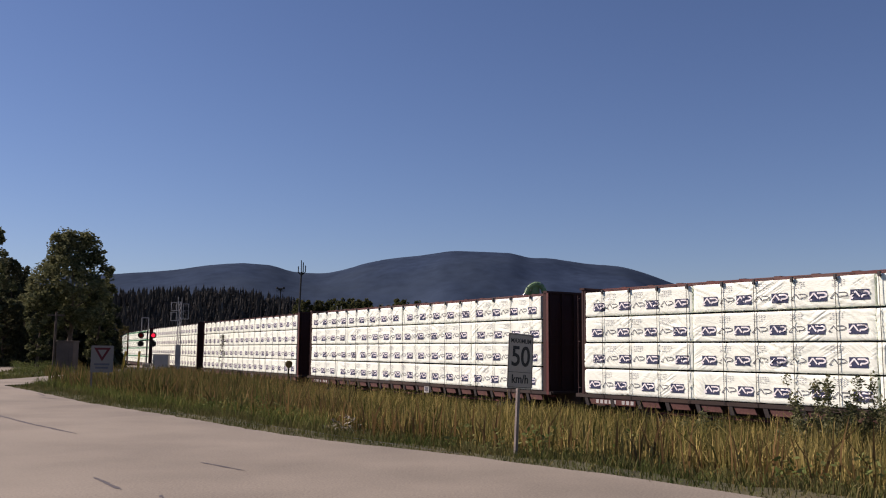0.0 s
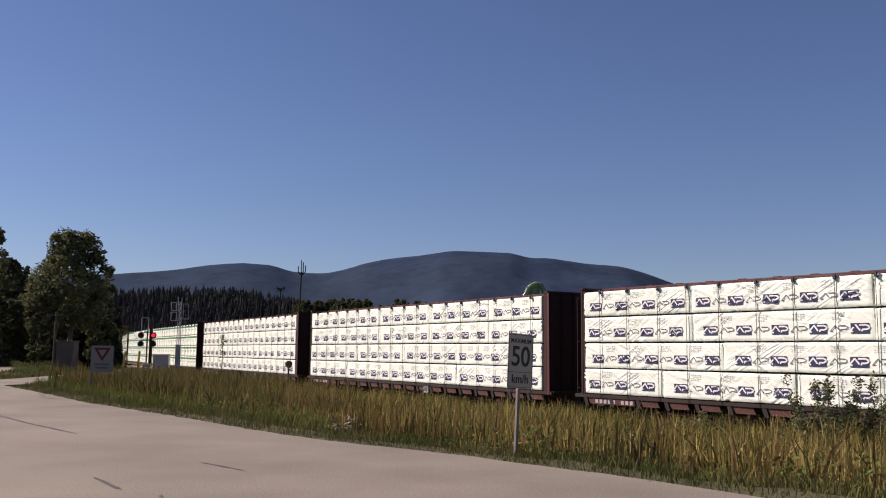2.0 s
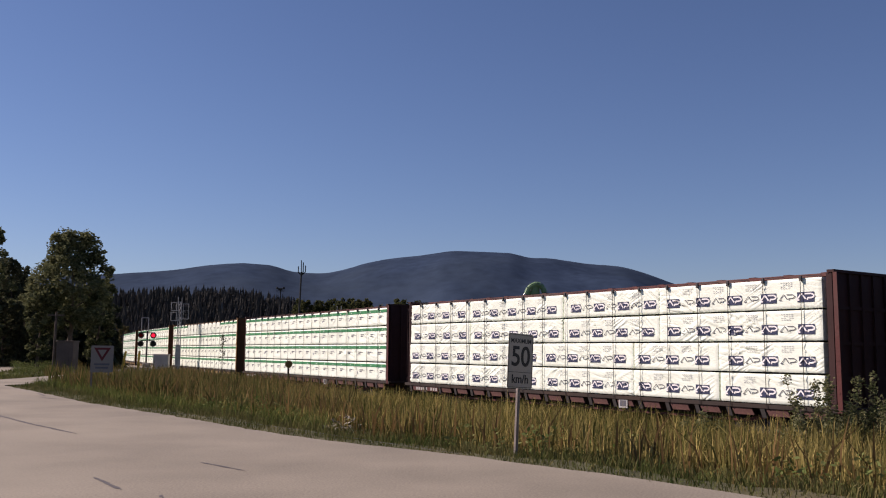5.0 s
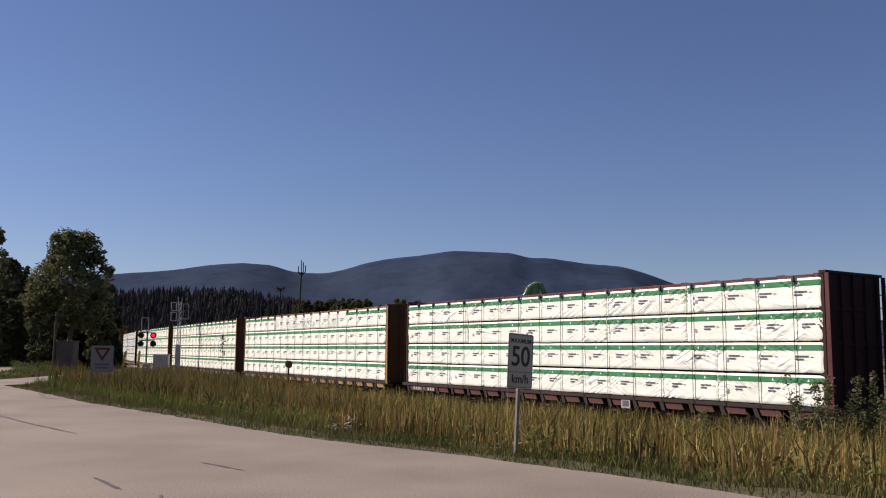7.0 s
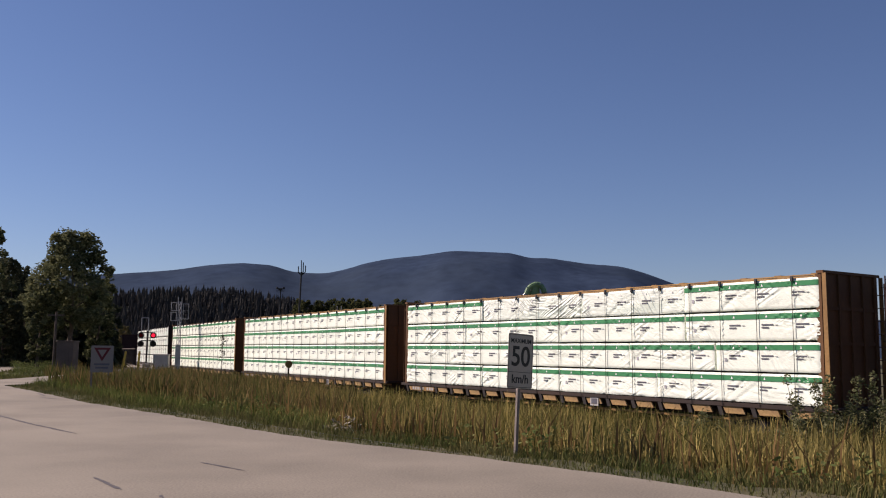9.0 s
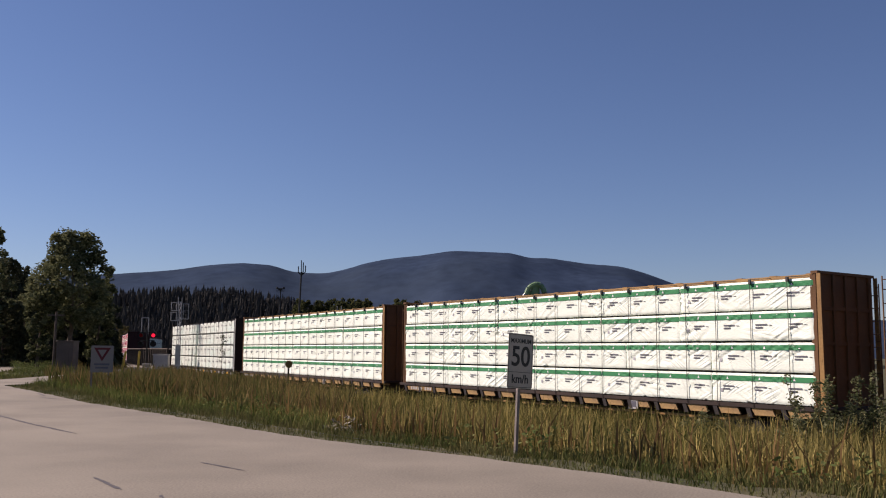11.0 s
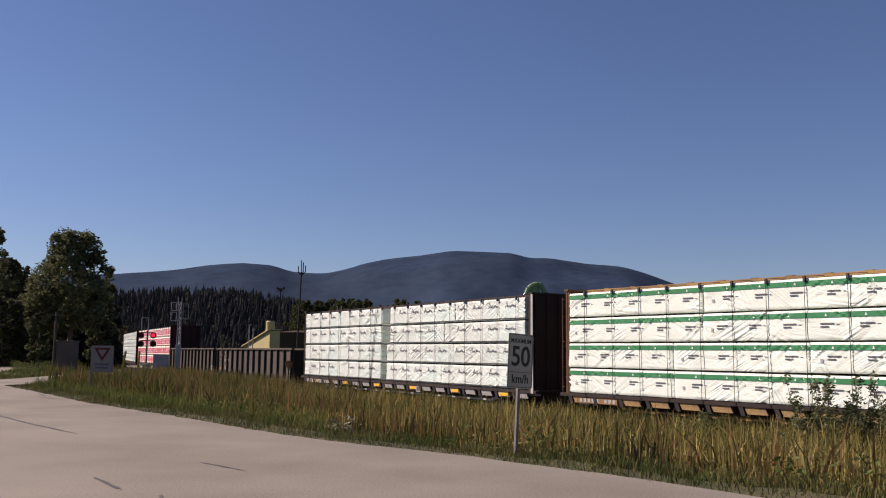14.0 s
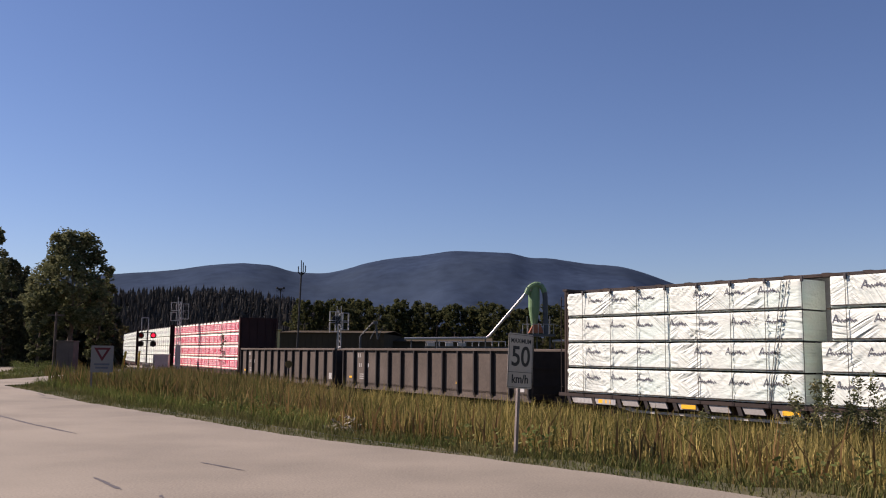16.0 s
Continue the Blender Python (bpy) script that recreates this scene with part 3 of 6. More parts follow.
def marks_red(length, shift):
    out = [(patch(("red", length), "red_field_print", M_RED, lambda bm: rect(bm, 0.01, 0.2, length - 0.02, 0.54)), 0.0),
           (patch(("redline", length), "red_edge_print", M_RED, lambda bm: rect(bm, 0.01, 0.05, length - 0.02, 0.05)), 0.0)]
    x = 0.12 + shift * 0.3
    while x + 0.3 < length:
        out.append((patch("redframe", "white_mark_print", M_PRINT, red_frame), x))
        x += 0.47
    return out


def grey_bars(bm):
    rect(bm, 0, 0.3, 0.16, 0.26)
    rect(bm, 0.24, 0.36, 0.05, 0.14)


def marks_grey(length, shift):
    out, x = [], 0.2 + shift
    while x + 0.3 < length:
        out.append((patch("grey", "grey_mark_print", M_FINE, grey_bars), x))
        x += 0.55
    return out


M_FINE = mat("pale_grey_print", (0.36, 0.36, 0.38), 0.6, vary=0.2)
MARKS = {"plain": lambda length, shift: marks_green(length, shift)[1:], "navy": marks_navy, "green": marks_green, "script": marks_script, "red": marks_red, "grey": marks_grey}
SPLITS = [(6.1, 6.1, 4.88, 4.88), (4.88, 4.88, 4.88, 3.66, 3.66), (6.1, 4.88, 6.1, 4.88), (3.66, 6.1, 3.66, 4.88, 3.66), (4.88, 3.66, 4.88, 3.66, 4.88)]


def wheelset(parent, x):
    def make():
        bm = bmesh.new()
        rod(bm, (0, -0.75, 0), (0, 0.75, 0), 0.07, n=8)
        for y in (-0.75, 0.75):
            rod(bm, (0, y - 0.06, 0), (0, y + 0.06, 0), 0.42, n=20)
            rod(bm, (0, y + (0.06 if y > 0 else -0.1), 0), (0, y + (0.1 if y > 0 else -0.06), 0), 0.14, n=6)
            s = 1 if y < 0 else -1
            rod(bm, (0, y + s * 0.06, 0), (0, y + s * 0.09, 0), 0.45, n=20)
        return mesh_of(bm, "wheelset", M_DARK)
    ob = part("wheelset", shared("wheelset", make), None, parent)
    ob.location = (x, 0, 0.42)
    WHEELSETS.append(ob)


WHEELSETS = []


def truck(car, x):
    def make():
        bm = bmesh.new()
        for y in (-1.0, 1.0):
            prism(bm, [(-1.15, 0.38), (-0.85, 0.5), (-0.45, 0.62), (0.45, 0.62), (0.85, 0.5), (1.15, 0.38), (1.1, 0.28), (0.75, 0.34), (0.4, 0.2), (-0.4, 0.2), (-0.75, 0.34), (-1.1, 0.28)], "y", y - 0.09, y + 0.09)
            for k in (-0.15, 0.0, 0.15):
                rod(bm, (k, y, 0.2), (k, y, 0.6), 0.06, n=8)
        box(bm, -0.2, 0.2, -1.1, 1.1, 0.45, 0.68)
        return mesh_of(bm, "truck", M_DARK)
    ob = part("truck", shared("truck", make), None, car, "dark steel bogie with coil springs")
    ob.location = (x, 0, 0)
    for w in (-0.88, 0.88):
        wheelset(ob, w)


def coupler(car, x, sgn):
    bm = bmesh.new()
    box(bm, min(x, x + sgn * 0.62), max(x, x + sgn * 0.62), -0.09, 0.09, 0.75, 0.95)
    box(bm, min(x + sgn * 0.45, x + sgn * 0.68), max(x + sgn * 0.45, x + sgn * 0.68), -0.17, 0.17, 0.68, 1.0)
    part("coupler", bm, M_DARK, car, bevel=0.02)


def centerbeam_car(style, paint, wrap, label, seed, gap=False):
    """A centrebeam flat car loaded on both sides with four tiers of wrapped lumber."""
    r = random.Random(seed)
    car = thing("lumber_car", label, "freight car", group="train of freight cars")
    half = 11.1
    k = paint.name
    # bulkheads, ribs and ladders get a paint with the end's shade in its colour
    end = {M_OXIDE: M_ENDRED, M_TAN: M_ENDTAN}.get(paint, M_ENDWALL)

    def floor_mesh():
        bm = bmesh.new()
        box(bm, -11.9, 11.9, -0.25, 0.25, 0.62, 1.02)
        box(bm, -11.6, 11.6, -1.36, 1.36, 1.02, L_BOT - 0.02)
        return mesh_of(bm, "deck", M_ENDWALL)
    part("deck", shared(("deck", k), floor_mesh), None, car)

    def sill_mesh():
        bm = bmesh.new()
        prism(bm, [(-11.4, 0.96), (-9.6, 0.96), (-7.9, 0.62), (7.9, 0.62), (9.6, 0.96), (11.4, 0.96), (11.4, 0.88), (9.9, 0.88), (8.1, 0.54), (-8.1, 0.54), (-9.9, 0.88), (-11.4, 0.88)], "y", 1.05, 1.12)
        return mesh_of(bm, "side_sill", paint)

    # dark band below the load: dirt and shadow in one colour
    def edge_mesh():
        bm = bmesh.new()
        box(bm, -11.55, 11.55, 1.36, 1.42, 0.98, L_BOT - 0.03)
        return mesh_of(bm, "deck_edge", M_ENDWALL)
    for sgn in (1, -1):
        ob = part("side_sill", shared(("sill", k), sill_mesh), None, car)
        ob.matrix_basis = pose(0, 0, 0, 0, 0, 0 if sgn > 0 else 180)
        ob = part("deck_edge", shared("deck_edge", edge_mesh), None, car)
        ob.matrix_basis = pose(0, 0, 0, 0, 0, 0 if sgn > 0 else 180)
    # number board with worn bars, card holder, plates on the posts
    board = part("number_board", shared(("board", k), lambda: mesh_of(plate_bm(2.0, 0.2, 1.39), "number_board", paint)), None, car)
    board.location = (8.7, 0, 0.76)
    for i in range(9):
        if i != 3:
            ob = part("stencil_bar", shared("bar", lambda: mesh_of(plate_bm(0.13, 0.13, 1.396), "stencil_bar", M_PALE)), None, board)
            ob.location = (0.08 + i * 0.205, 0, 0.035)
    card = part("card_holder", shared("card", lambda: mesh_of(plate_bm(0.42, 0.32, 1.40), "card_holder", M_PALE)), None, car, "white framed card holder")
    card.location = (-2.3 + r.uniform(-2, 2), 0, 0.68)
    ob = part("card", shared("card_in", lambda: mesh_of(plate_bm(0.3, 0.2, 1.406), "card", M_INK)), None, card)
    ob.location = (0.06, 0, 0.06)
    def pocket_mesh():
        bm = bmesh.new()
        v = [bm.verts.new(c) for c in [(-0.38, 1.36, 0.76), (0.34, 1.36, 0.76), (0.44, 1.385, 0.975), (-0.28, 1.385, 0.975), (-0.38, 1.30, 0.76), (0.34, 1.30, 0.76), (0.44, 1.325, 0.975), (-0.28, 1.325, 0.975)]]
        for q in ((0, 1, 2, 3), (4, 5, 6, 7), (0, 1, 5, 4), (1, 2, 6, 5), (2, 3, 7, 6), (3, 0, 4, 7)):
            bm.faces.new([v[i] for i in q])
        return mesh_of(bm, "winch_pocket", FADED.get(paint, paint))

    def brace_mesh():
        bm = bmesh.new()
        prism(bm, [(0.38, 0.70), (0.54, 0.70), (0.64, 0.98), (0.48, 0.98)], "y", 1.1, 1.41)
        return mesh_of(bm, "sill_bracket", M_DARK)
    for i in range(18):
        x = -10.6 + i * 1.24
        for name, mk, kk in (("winch_pocket", pocket_mesh, k), ("sill_bracket", brace_mesh, "")):
            ob = part(name, shared((name, kk), mk), None, car)
            ob.location.x = x
        if style in ("script",) and i % 3 == 1:
            bm = shared("tape", lambda: mesh_of(tape_bm(), "reflector", M_REFLECT))
            ob = part("reflector", bm, None, car, "yellow reflective patch")
            ob.location.x = x

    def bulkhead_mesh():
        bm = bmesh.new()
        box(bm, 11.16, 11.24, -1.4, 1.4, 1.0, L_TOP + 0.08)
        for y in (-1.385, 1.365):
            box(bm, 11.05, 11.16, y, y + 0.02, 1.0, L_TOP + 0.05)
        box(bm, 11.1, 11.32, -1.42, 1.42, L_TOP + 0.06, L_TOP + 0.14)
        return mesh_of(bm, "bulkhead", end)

    def post_mesh():
        bm = bmesh.new()
        x0 = 11.24 if paint == M_PALE else 11.29
        prism(bm, [(x0, 0.98), (x0 + 0.15, 0.98), (x0 + 0.12, L_TOP + 0.06), (x0, L_TOP + 0.06)], "y", 1.405, 1.43)
        for z in (1.5, 2.4, 3.3):
            box(bm, x0 + 0.04, x0 + 0.1, 1.43, 1.436, z, z + 0.05)
        return mesh_of(bm, "bulkhead_post", paint)

    def ladder_mesh():
        bm = bmesh.new()
        for z in np.arange(1.3, 4.6, 0.38):
            rod(bm, (11.52, 0.85, z), (11.52, 1.3, z), 0.015, n=5)
        for y in (0.85, 1.3):
            rod(bm, (11.52, y, 1.1), (11.52, y, 4.7), 0.02, n=5)
            for z in (1.3, 3.0, 4.6):
                rod(bm, (11.42, y, z), (11.52, y, z), 0.015, n=5)
        return mesh_of(bm, "ladder", end)
    for a in (0, 180):
        for name, mk in (("bulkhead", bulkhead_mesh), ("bulkhead_post", post_mesh), ("ladder", ladder_mesh)):
            if name == "bulkhead_post" and a == 0:
                continue
            ob = part(name, shared((name, k), mk), None, car)
            ob.matrix_basis = pose(0, 0, 0, 0, 0, a)
            if name == "bulkhead_post":
                ob = part(name, shared((name, k, "b"), lambda: mirrored(shared((name, k), mk))), None, car)
                ob.matrix_basis = pose(0, 0, 0, 0, 0, a)
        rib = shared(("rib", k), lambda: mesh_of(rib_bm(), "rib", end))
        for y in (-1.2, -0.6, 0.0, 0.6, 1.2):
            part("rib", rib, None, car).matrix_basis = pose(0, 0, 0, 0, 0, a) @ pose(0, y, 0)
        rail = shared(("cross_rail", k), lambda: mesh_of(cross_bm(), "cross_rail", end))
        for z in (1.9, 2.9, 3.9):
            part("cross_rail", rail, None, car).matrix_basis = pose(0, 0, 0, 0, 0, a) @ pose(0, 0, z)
        coupler(car, 11.7 if a == 0 else -11.7, 1 if a == 0 else -1)

    def beam_mesh():
        bm = bmesh.new()
        box(bm, -11.15, 11.15, -0.04, 0.04, 1.1, L_TOP + 0.08)
        for i in range(15):
            x = -10.5 + i * 1.5
            box(bm, x - 0.06, x + 0.06, -0.1, 0.1, 1.1, L_TOP + 0.06)
        return mesh_of(bm, "centre_beam", M_PALE if style == "script" else paint)
    part("centre_beam", shared(("beam", k, style == "script"), beam_mesh), None, car)

    def chord_mesh():
        bm = bmesh.new()
        box(bm, -11.15, 11.15, -0.42, 0.42, L_TOP + 0.06, L_TOP + 0.15)
        for i in range(17):
            box(bm, -10.3 + i * 1.28 - 0.12, -10.3 + i * 1.28 + 0.12, -0.3, 0.3, L_TOP + 0.15, L_TOP + 0.185)
        return mesh_of(bm, "top_chord", M_ENDWALL if paint == M_PALE else paint)
    part("top_chord", shared(("chord", k), chord_mesh), None, car)
    for x in (-8.5, 8.5):
        truck(car, x)

    def strap_mesh():
        bm = bmesh.new()
        for y in (1.0, -1.0):
            rod(bm, (0, y * 1.449, 1.0), (0.01, y * 1.449, L_TOP + 0.01), 0.010, n=5)
            rod(bm, (0.01, y * 1.449, L_TOP + 0.01), (0, y * 0.4, L_TOP + 0.10), 0.010, n=5)
            box(bm, -0.035, 0.035, y * 1.445 - 0.035, y * 1.445 + 0.035, L_TOP - 0.13, L_TOP + 0.02)
        return mesh_of(bm, "tie_down_cable", M_STRAP)
    for i in range(17):
        ob = part("tie_down_cable", shared("strap", strap_mesh), None, car)
        ob.location.x = -10.3 + i * 1.28 + r.uniform(-0.06, 0.06)

    if gap:
        for xa, xb in ((1.75, 2.45), (1.95, 2.5)):
            bm = bmesh.new()
            rod(bm, (xb, 1.432, 1.0), (xa, 1.432, L_TOP), 0.012, n=5)
            part("slack_cable", bm, M_STRAP, car)
    # tiers of bundles, near side with their prints, far side plain
    split = None
    for t in range(4):
        if t % 2 == 0 or r.random() < 0.45:
            split = list(r.choice(SPLITS))
            r.shuffle(split)
        full = 22.28 if style == "green" else 22.04
        lengths = [round(v * full / sum(split), 2) for v in split]
        x = 11.13 - full + r.uniform(-0.02, 0.02)
        if gap:
            lengths = [*((6.3, 5.33), (5.33, 6.3), (6.1, 5.2), (5.2, 6.1))[t], 4.88, 4.88]
            x = -10.80
        for j, length in enumerate(lengths):
            L = length - (0.03 if r.random() < 0.7 else 0.07)
            var = r.randrange(4)
            for side in (1, -1):
                loose = seed == 30 and t == 3 and j in (1, 2)
                skin = M_WRAP_LOOSE if loose else wrap
                b = part("lumber_pack", bundle_mesh(L, var, skin, side > 0), None, car, "wrinkled loose white wrap" if loose else "")
                z = L_BOT + t * TIER + r.uniform(-0.006, 0.006)
                yo = 0.12 + r.uniform(-0.012, 0.012)
                b.matrix_basis = pose(x, yo, z, 0, 0, r.uniform(-0.12, 0.12)) if side > 0 else pose(x + L, -yo, z, 0, 0, 180)
                if side > 0:
                    sh = r.choice((0.0, 0.1, 0.22))
                    for (n, me), px in MARKS["plain" if loose else style](L, sh):
                        ob = part(n, lay_on(me, px, SURFACE[(round(L, 2), var, skin.name)], L, (me.name, round(L, 2), var, skin.name, round(px, 2))), None, b)
                        ob.location.x = px
                        if n in FINE_PRINT:
                            tagged(ob, kind="stuff")
            x += length
            if gap and j == 1:
                x = 1.36
    def dunnage_mesh():
        bm = bmesh.new()
        for t in range(4):
            for i in range(18):
                x = -10.7 + i * 1.25
                box(bm, x - 0.045, x + 0.045, 0.1, 1.34, L_BOT + t * TIER - 0.04, L_BOT + t * TIER - 0.001)
                box(bm, x - 0.045, x + 0.045, -1.34, -0.1, L_BOT + t * TIER - 0.04, L_BOT + t * TIER - 0.001)
        return mesh_of(bm, "dunnage_boards", M_GAP)
    tagged(part("dunnage", shared("dunnage", dunnage_mesh), None, car), "dark spacer boards between the tiers", kind="stuff")
    return car


def plate_bm(w, h, y):
    bm = bmesh.new()
    box(bm, 0, w, y - 0.02, y, 0, h)
    return bm


def rib_bm():
    bm = bmesh.new()
    box(bm, 11.243, 11.30, -0.05, 0.05, 1.0, L_TOP + 0.055)
    return bm


def cross_bm():
    bm = bmesh.new()
    box(bm, 11.243, 11.28, -1.3, 1.3, -0.05, 0.05)
    return bm


def tape_bm():
    bm = bmesh.new()
    box(bm, -0.3, 0.28, 1.375, 1.394, 0.8, 0.93)
    return bm


def mirrored(me):
    m2 = me.copy()
    m2.transform(Matrix.Diagonal((1, -1, 1, 1)))
    m2.flip_normals()
    return m2


def stencil(bm, x, z, w, h, y):
    box(bm, x, x + w, 1.355, y, z, z + h)


def gondola_car(length, label, seed):
    """An open gondola with upright side stakes."""
    r = random.Random(seed)
    car = thing("gondola_car", label, "freight car", group="train of freight cars")
    h = length / 2
    bm = bmesh.new()
    for y in (1.30, -1.36):
        box(bm, -h, h, y, y + 0.06, 0.72, 2.62)
    part("side_wall", bm, M_GOND, car)
    bm = bmesh.new()
    box(bm, -h, h, -1.36, 1.36, 0.85, 0.95)
    box(bm, -h - 0.2, h + 0.2, -0.25, 0.25, 0.6, 0.85)
    part("floor_frame", bm, M_GOND, car)
    # end walls darker than the sides: their shade is put into the colour
    for x in (-h, h - 0.06):
        bm = bmesh.new()
        box(bm, x, x + 0.06, -1.30, 1.30, 0.72, 2.62)
        for z in (1.2, 1.9):
            box(bm, x - 0.05, x + 0.11, -1.3, 1.3, z, z + 0.1)
        part("end_wall", bm, M_DARK, car)
    for y in (1.28, -1.46):
        bm = bmesh.new()
        box(bm, -h - 0.03, h + 0.03, y, y + 0.18, 2.62, 2.74)
        part("top_rail", bm, M_GOND, car, bevel=0.015)
        bm = bmesh.new()
        box(bm, -h, h, y + 0.05, y + 0.13, 0.62, 0.76)
        part("side_sill", bm, M_GOND, car)
    stake = bmesh.new()
    prism(stake, [(-0.075, 1.36), (0.075, 1.36), (0.045, 1.50), (-0.045, 1.50)], "z", 0.9, 2.62)
    prism(stake, [(1.36, 0.66), (1.41, 0.66), (1.50, 0.9), (1.36, 0.9)], "x", -0.06, 0.06)
    # near-black stakes carry the shadow beside them in their own colour
    me = mesh_of(stake, "stake", M_DARK)
    n = 14
    for i in range(n):
        x = -h + 0.12 + (length - 0.24) * i / (n - 1)
        for a in (0, 180):
            ob = part("stake", me, None, car)
            ob.matrix_basis = pose(x, 0, 0, 0, 0, a)
    bm = bmesh.new()
    for i in range(2):
        stencil(bm, h - 2.0 + i * 0.22, 2.25, 0.12, 0.22, 1.372)
    for i in range(6):
        if i != 3:
            stencil(bm, h - 2.95 + i * 0.2, 1.75, 0.12, 0.2, 1.372)
    for j in range(3):
        stencil(bm, h - 2.4, 1.35 - j * 0.11, 0.5, 0.05, 1.372)
    stencil(bm, -h + 0.5, 1.0, 0.4, 0.35, 1.372)
    tagged(part("stencilling", bm, M_PALE, car, "worn white stencilled marks"), kind="stuff")
    bm = bmesh.new()
    for x in (h - 1.0, h - 4.0, 0.6, -3.2):
        stencil(bm, x, 1.15, 0.3, 0.1, 1.374)
    part("reflector", bm, M_REFLECT, car, "faded yellow patches")
    for x in (-h + 2.2, h - 2.2):
        truck(car, x)
    coupler(car, h, 1)
    coupler(car, -h, -1)
    return car


RED_FRAME = "oxide-red centrebeam flat car loaded with navy-printed white lumber bundles"
CARS = []


def build_train():
    navy = [centerbeam_car("navy", M_OXIDE, M_WRAP, RED_FRAME, 10 + i) for i in range(4)]
    green_red = centerbeam_car("green", M_OXIDE, M_WRAP, "oxide-red centrebeam flat car with green-banded white lumber bundles", 21)
    tan = [centerbeam_car("green", M_TAN, M_WRAP, "faded yellow centrebeam flat car with green-banded white lumber bundles", 30 + i) for i in range(3)]
    pale = centerbeam_car("script", M_PALE, M_WRAP_GREY, "pale grey centrebeam flat car with script-printed white lumber bundles", 44, gap=1)
    red = centerbeam_car("red", M_OXIDE, M_WRAP, "dark centrebeam flat car with red-printed lumber bundles", 50)
    grey = [centerbeam_car("grey", M_OXIDE, M_WRAP_GREY, "dark centrebeam flat car with grey-printed white lumber bundles", 60 + i) for i in range(2)]
    ends = [22.77, 47.31, 71.78, 96.45, 121.2, 145.78, 170.45, 195.14, 219.72]
    for c, e in zip([*navy, green_red, *tan, pale], ends):
        CARS.append((c, e - 11.1, 8.5))
    CARS.append((gondola_car(16.8, "weathered dark gondola car with upright stakes", 1), 230.3, 6.1))
    CARS.append((gondola_car(17.0, "weathered dark gondola car with upright stakes", 2), 248.35, 6.2))
    for c, e in zip([red, *grey], (279.85, 304.45, 329.05)):
        CARS.append((c, e - 11.1, 8.5))


def car_pose(s, half):
    xa, ya, _ = line(s - half, -HALF_W)
    xb, yb, _ = line(s + half, -HALF_W)
    return pose((xa + xb) / 2, (ya + yb) / 2, RAIL_Z, 0, 0, math.degrees(math.atan2(yb - ya, xb - xa)))


build_train()


def motions():
    times = [i * 0.5 for i in range(33)]
    for car, s, half in CARS:
        walk(car, [(t, car_pose(s - SPEED * t, half)) for t in times])
    turn = math.degrees(SPEED / 30 / 0.42)
    for w in WHEELSETS:
        base = w.matrix_basis.copy()
        walk(w, [(i / 30, base @ pose(0, 0, 0, 0, -turn * i, 0)) for i in range(481)])


# ---- plants ----
def blades(name, x, y, z, height, width, lean, material, rs):
    """Upright leaves of two joined lengths each, as one mesh."""
    n = len(x)
    a, b = rs.uniform(0, 2 * np.pi, n), rs.uniform(0, 2 * np.pi, n)
    wx, wy = np.cos(a) * width / 2, np.sin(a) * width / 2
    lx, ly = np.cos(b) * lean * height, np.sin(b) * lean * height
    v = np.empty((n, 6, 3), np.float32)
    for k, (t, w, l) in enumerate(((0, 1.0, 0), (0.55, 0.85, 0.3), (1.0, 0.12, 1.0))):
        for j, sgn in enumerate((-1, 1)):
            v[:, 2 * k + j, 0] = x + lx * l + sgn * wx * w
            v[:, 2 * k + j, 1] = y + ly * l + sgn * wy * w
            v[:, 2 * k + j, 2] = z + height * t * np.where(l == 1.0, 1 - 0.25 * lean, 1)
    i = np.arange(n)[:, None] * 6
    f = np.stack([i + np.array([0, 1, 3, 2]), i + np.array([2, 3, 5, 4])], 1).reshape(-1)
    me = bpy.data.meshes.new(name)
    me.vertices.add(6 * n)
    me.vertices.foreach_set("co", v.ravel())
    me.loops.add(8 * n)
    me.loops.foreach_set("vertex_index", f.astype(np.int32))
    me.polygons.add(2 * n)
    me.polygons.foreach_set("loop_start", np.arange(0, 8 * n, 4, dtype=np.int32))
    me.update(calc_edges=True)
    me.materials.append(material)
    return new(name, me)


def scatter(n, s0, s1, q0, q1, rs):
    s, q = rs.uniform(s0, s1, n), rs.uniform(q0, q1, n)
    x, y, _ = line(s, q)
    return x, y, s, q, road_dist(x, y), spur_dist(x, y)


def clump(x, y, k):
    return 0.5 + 0.5 * np.sin(x * 0.9 * k + 1.3 * np.sin(y * 0.7 * k)) * np.sin(y * 1.1 * k + 0.8 * np.sin(x * 0.6 * k + 2))


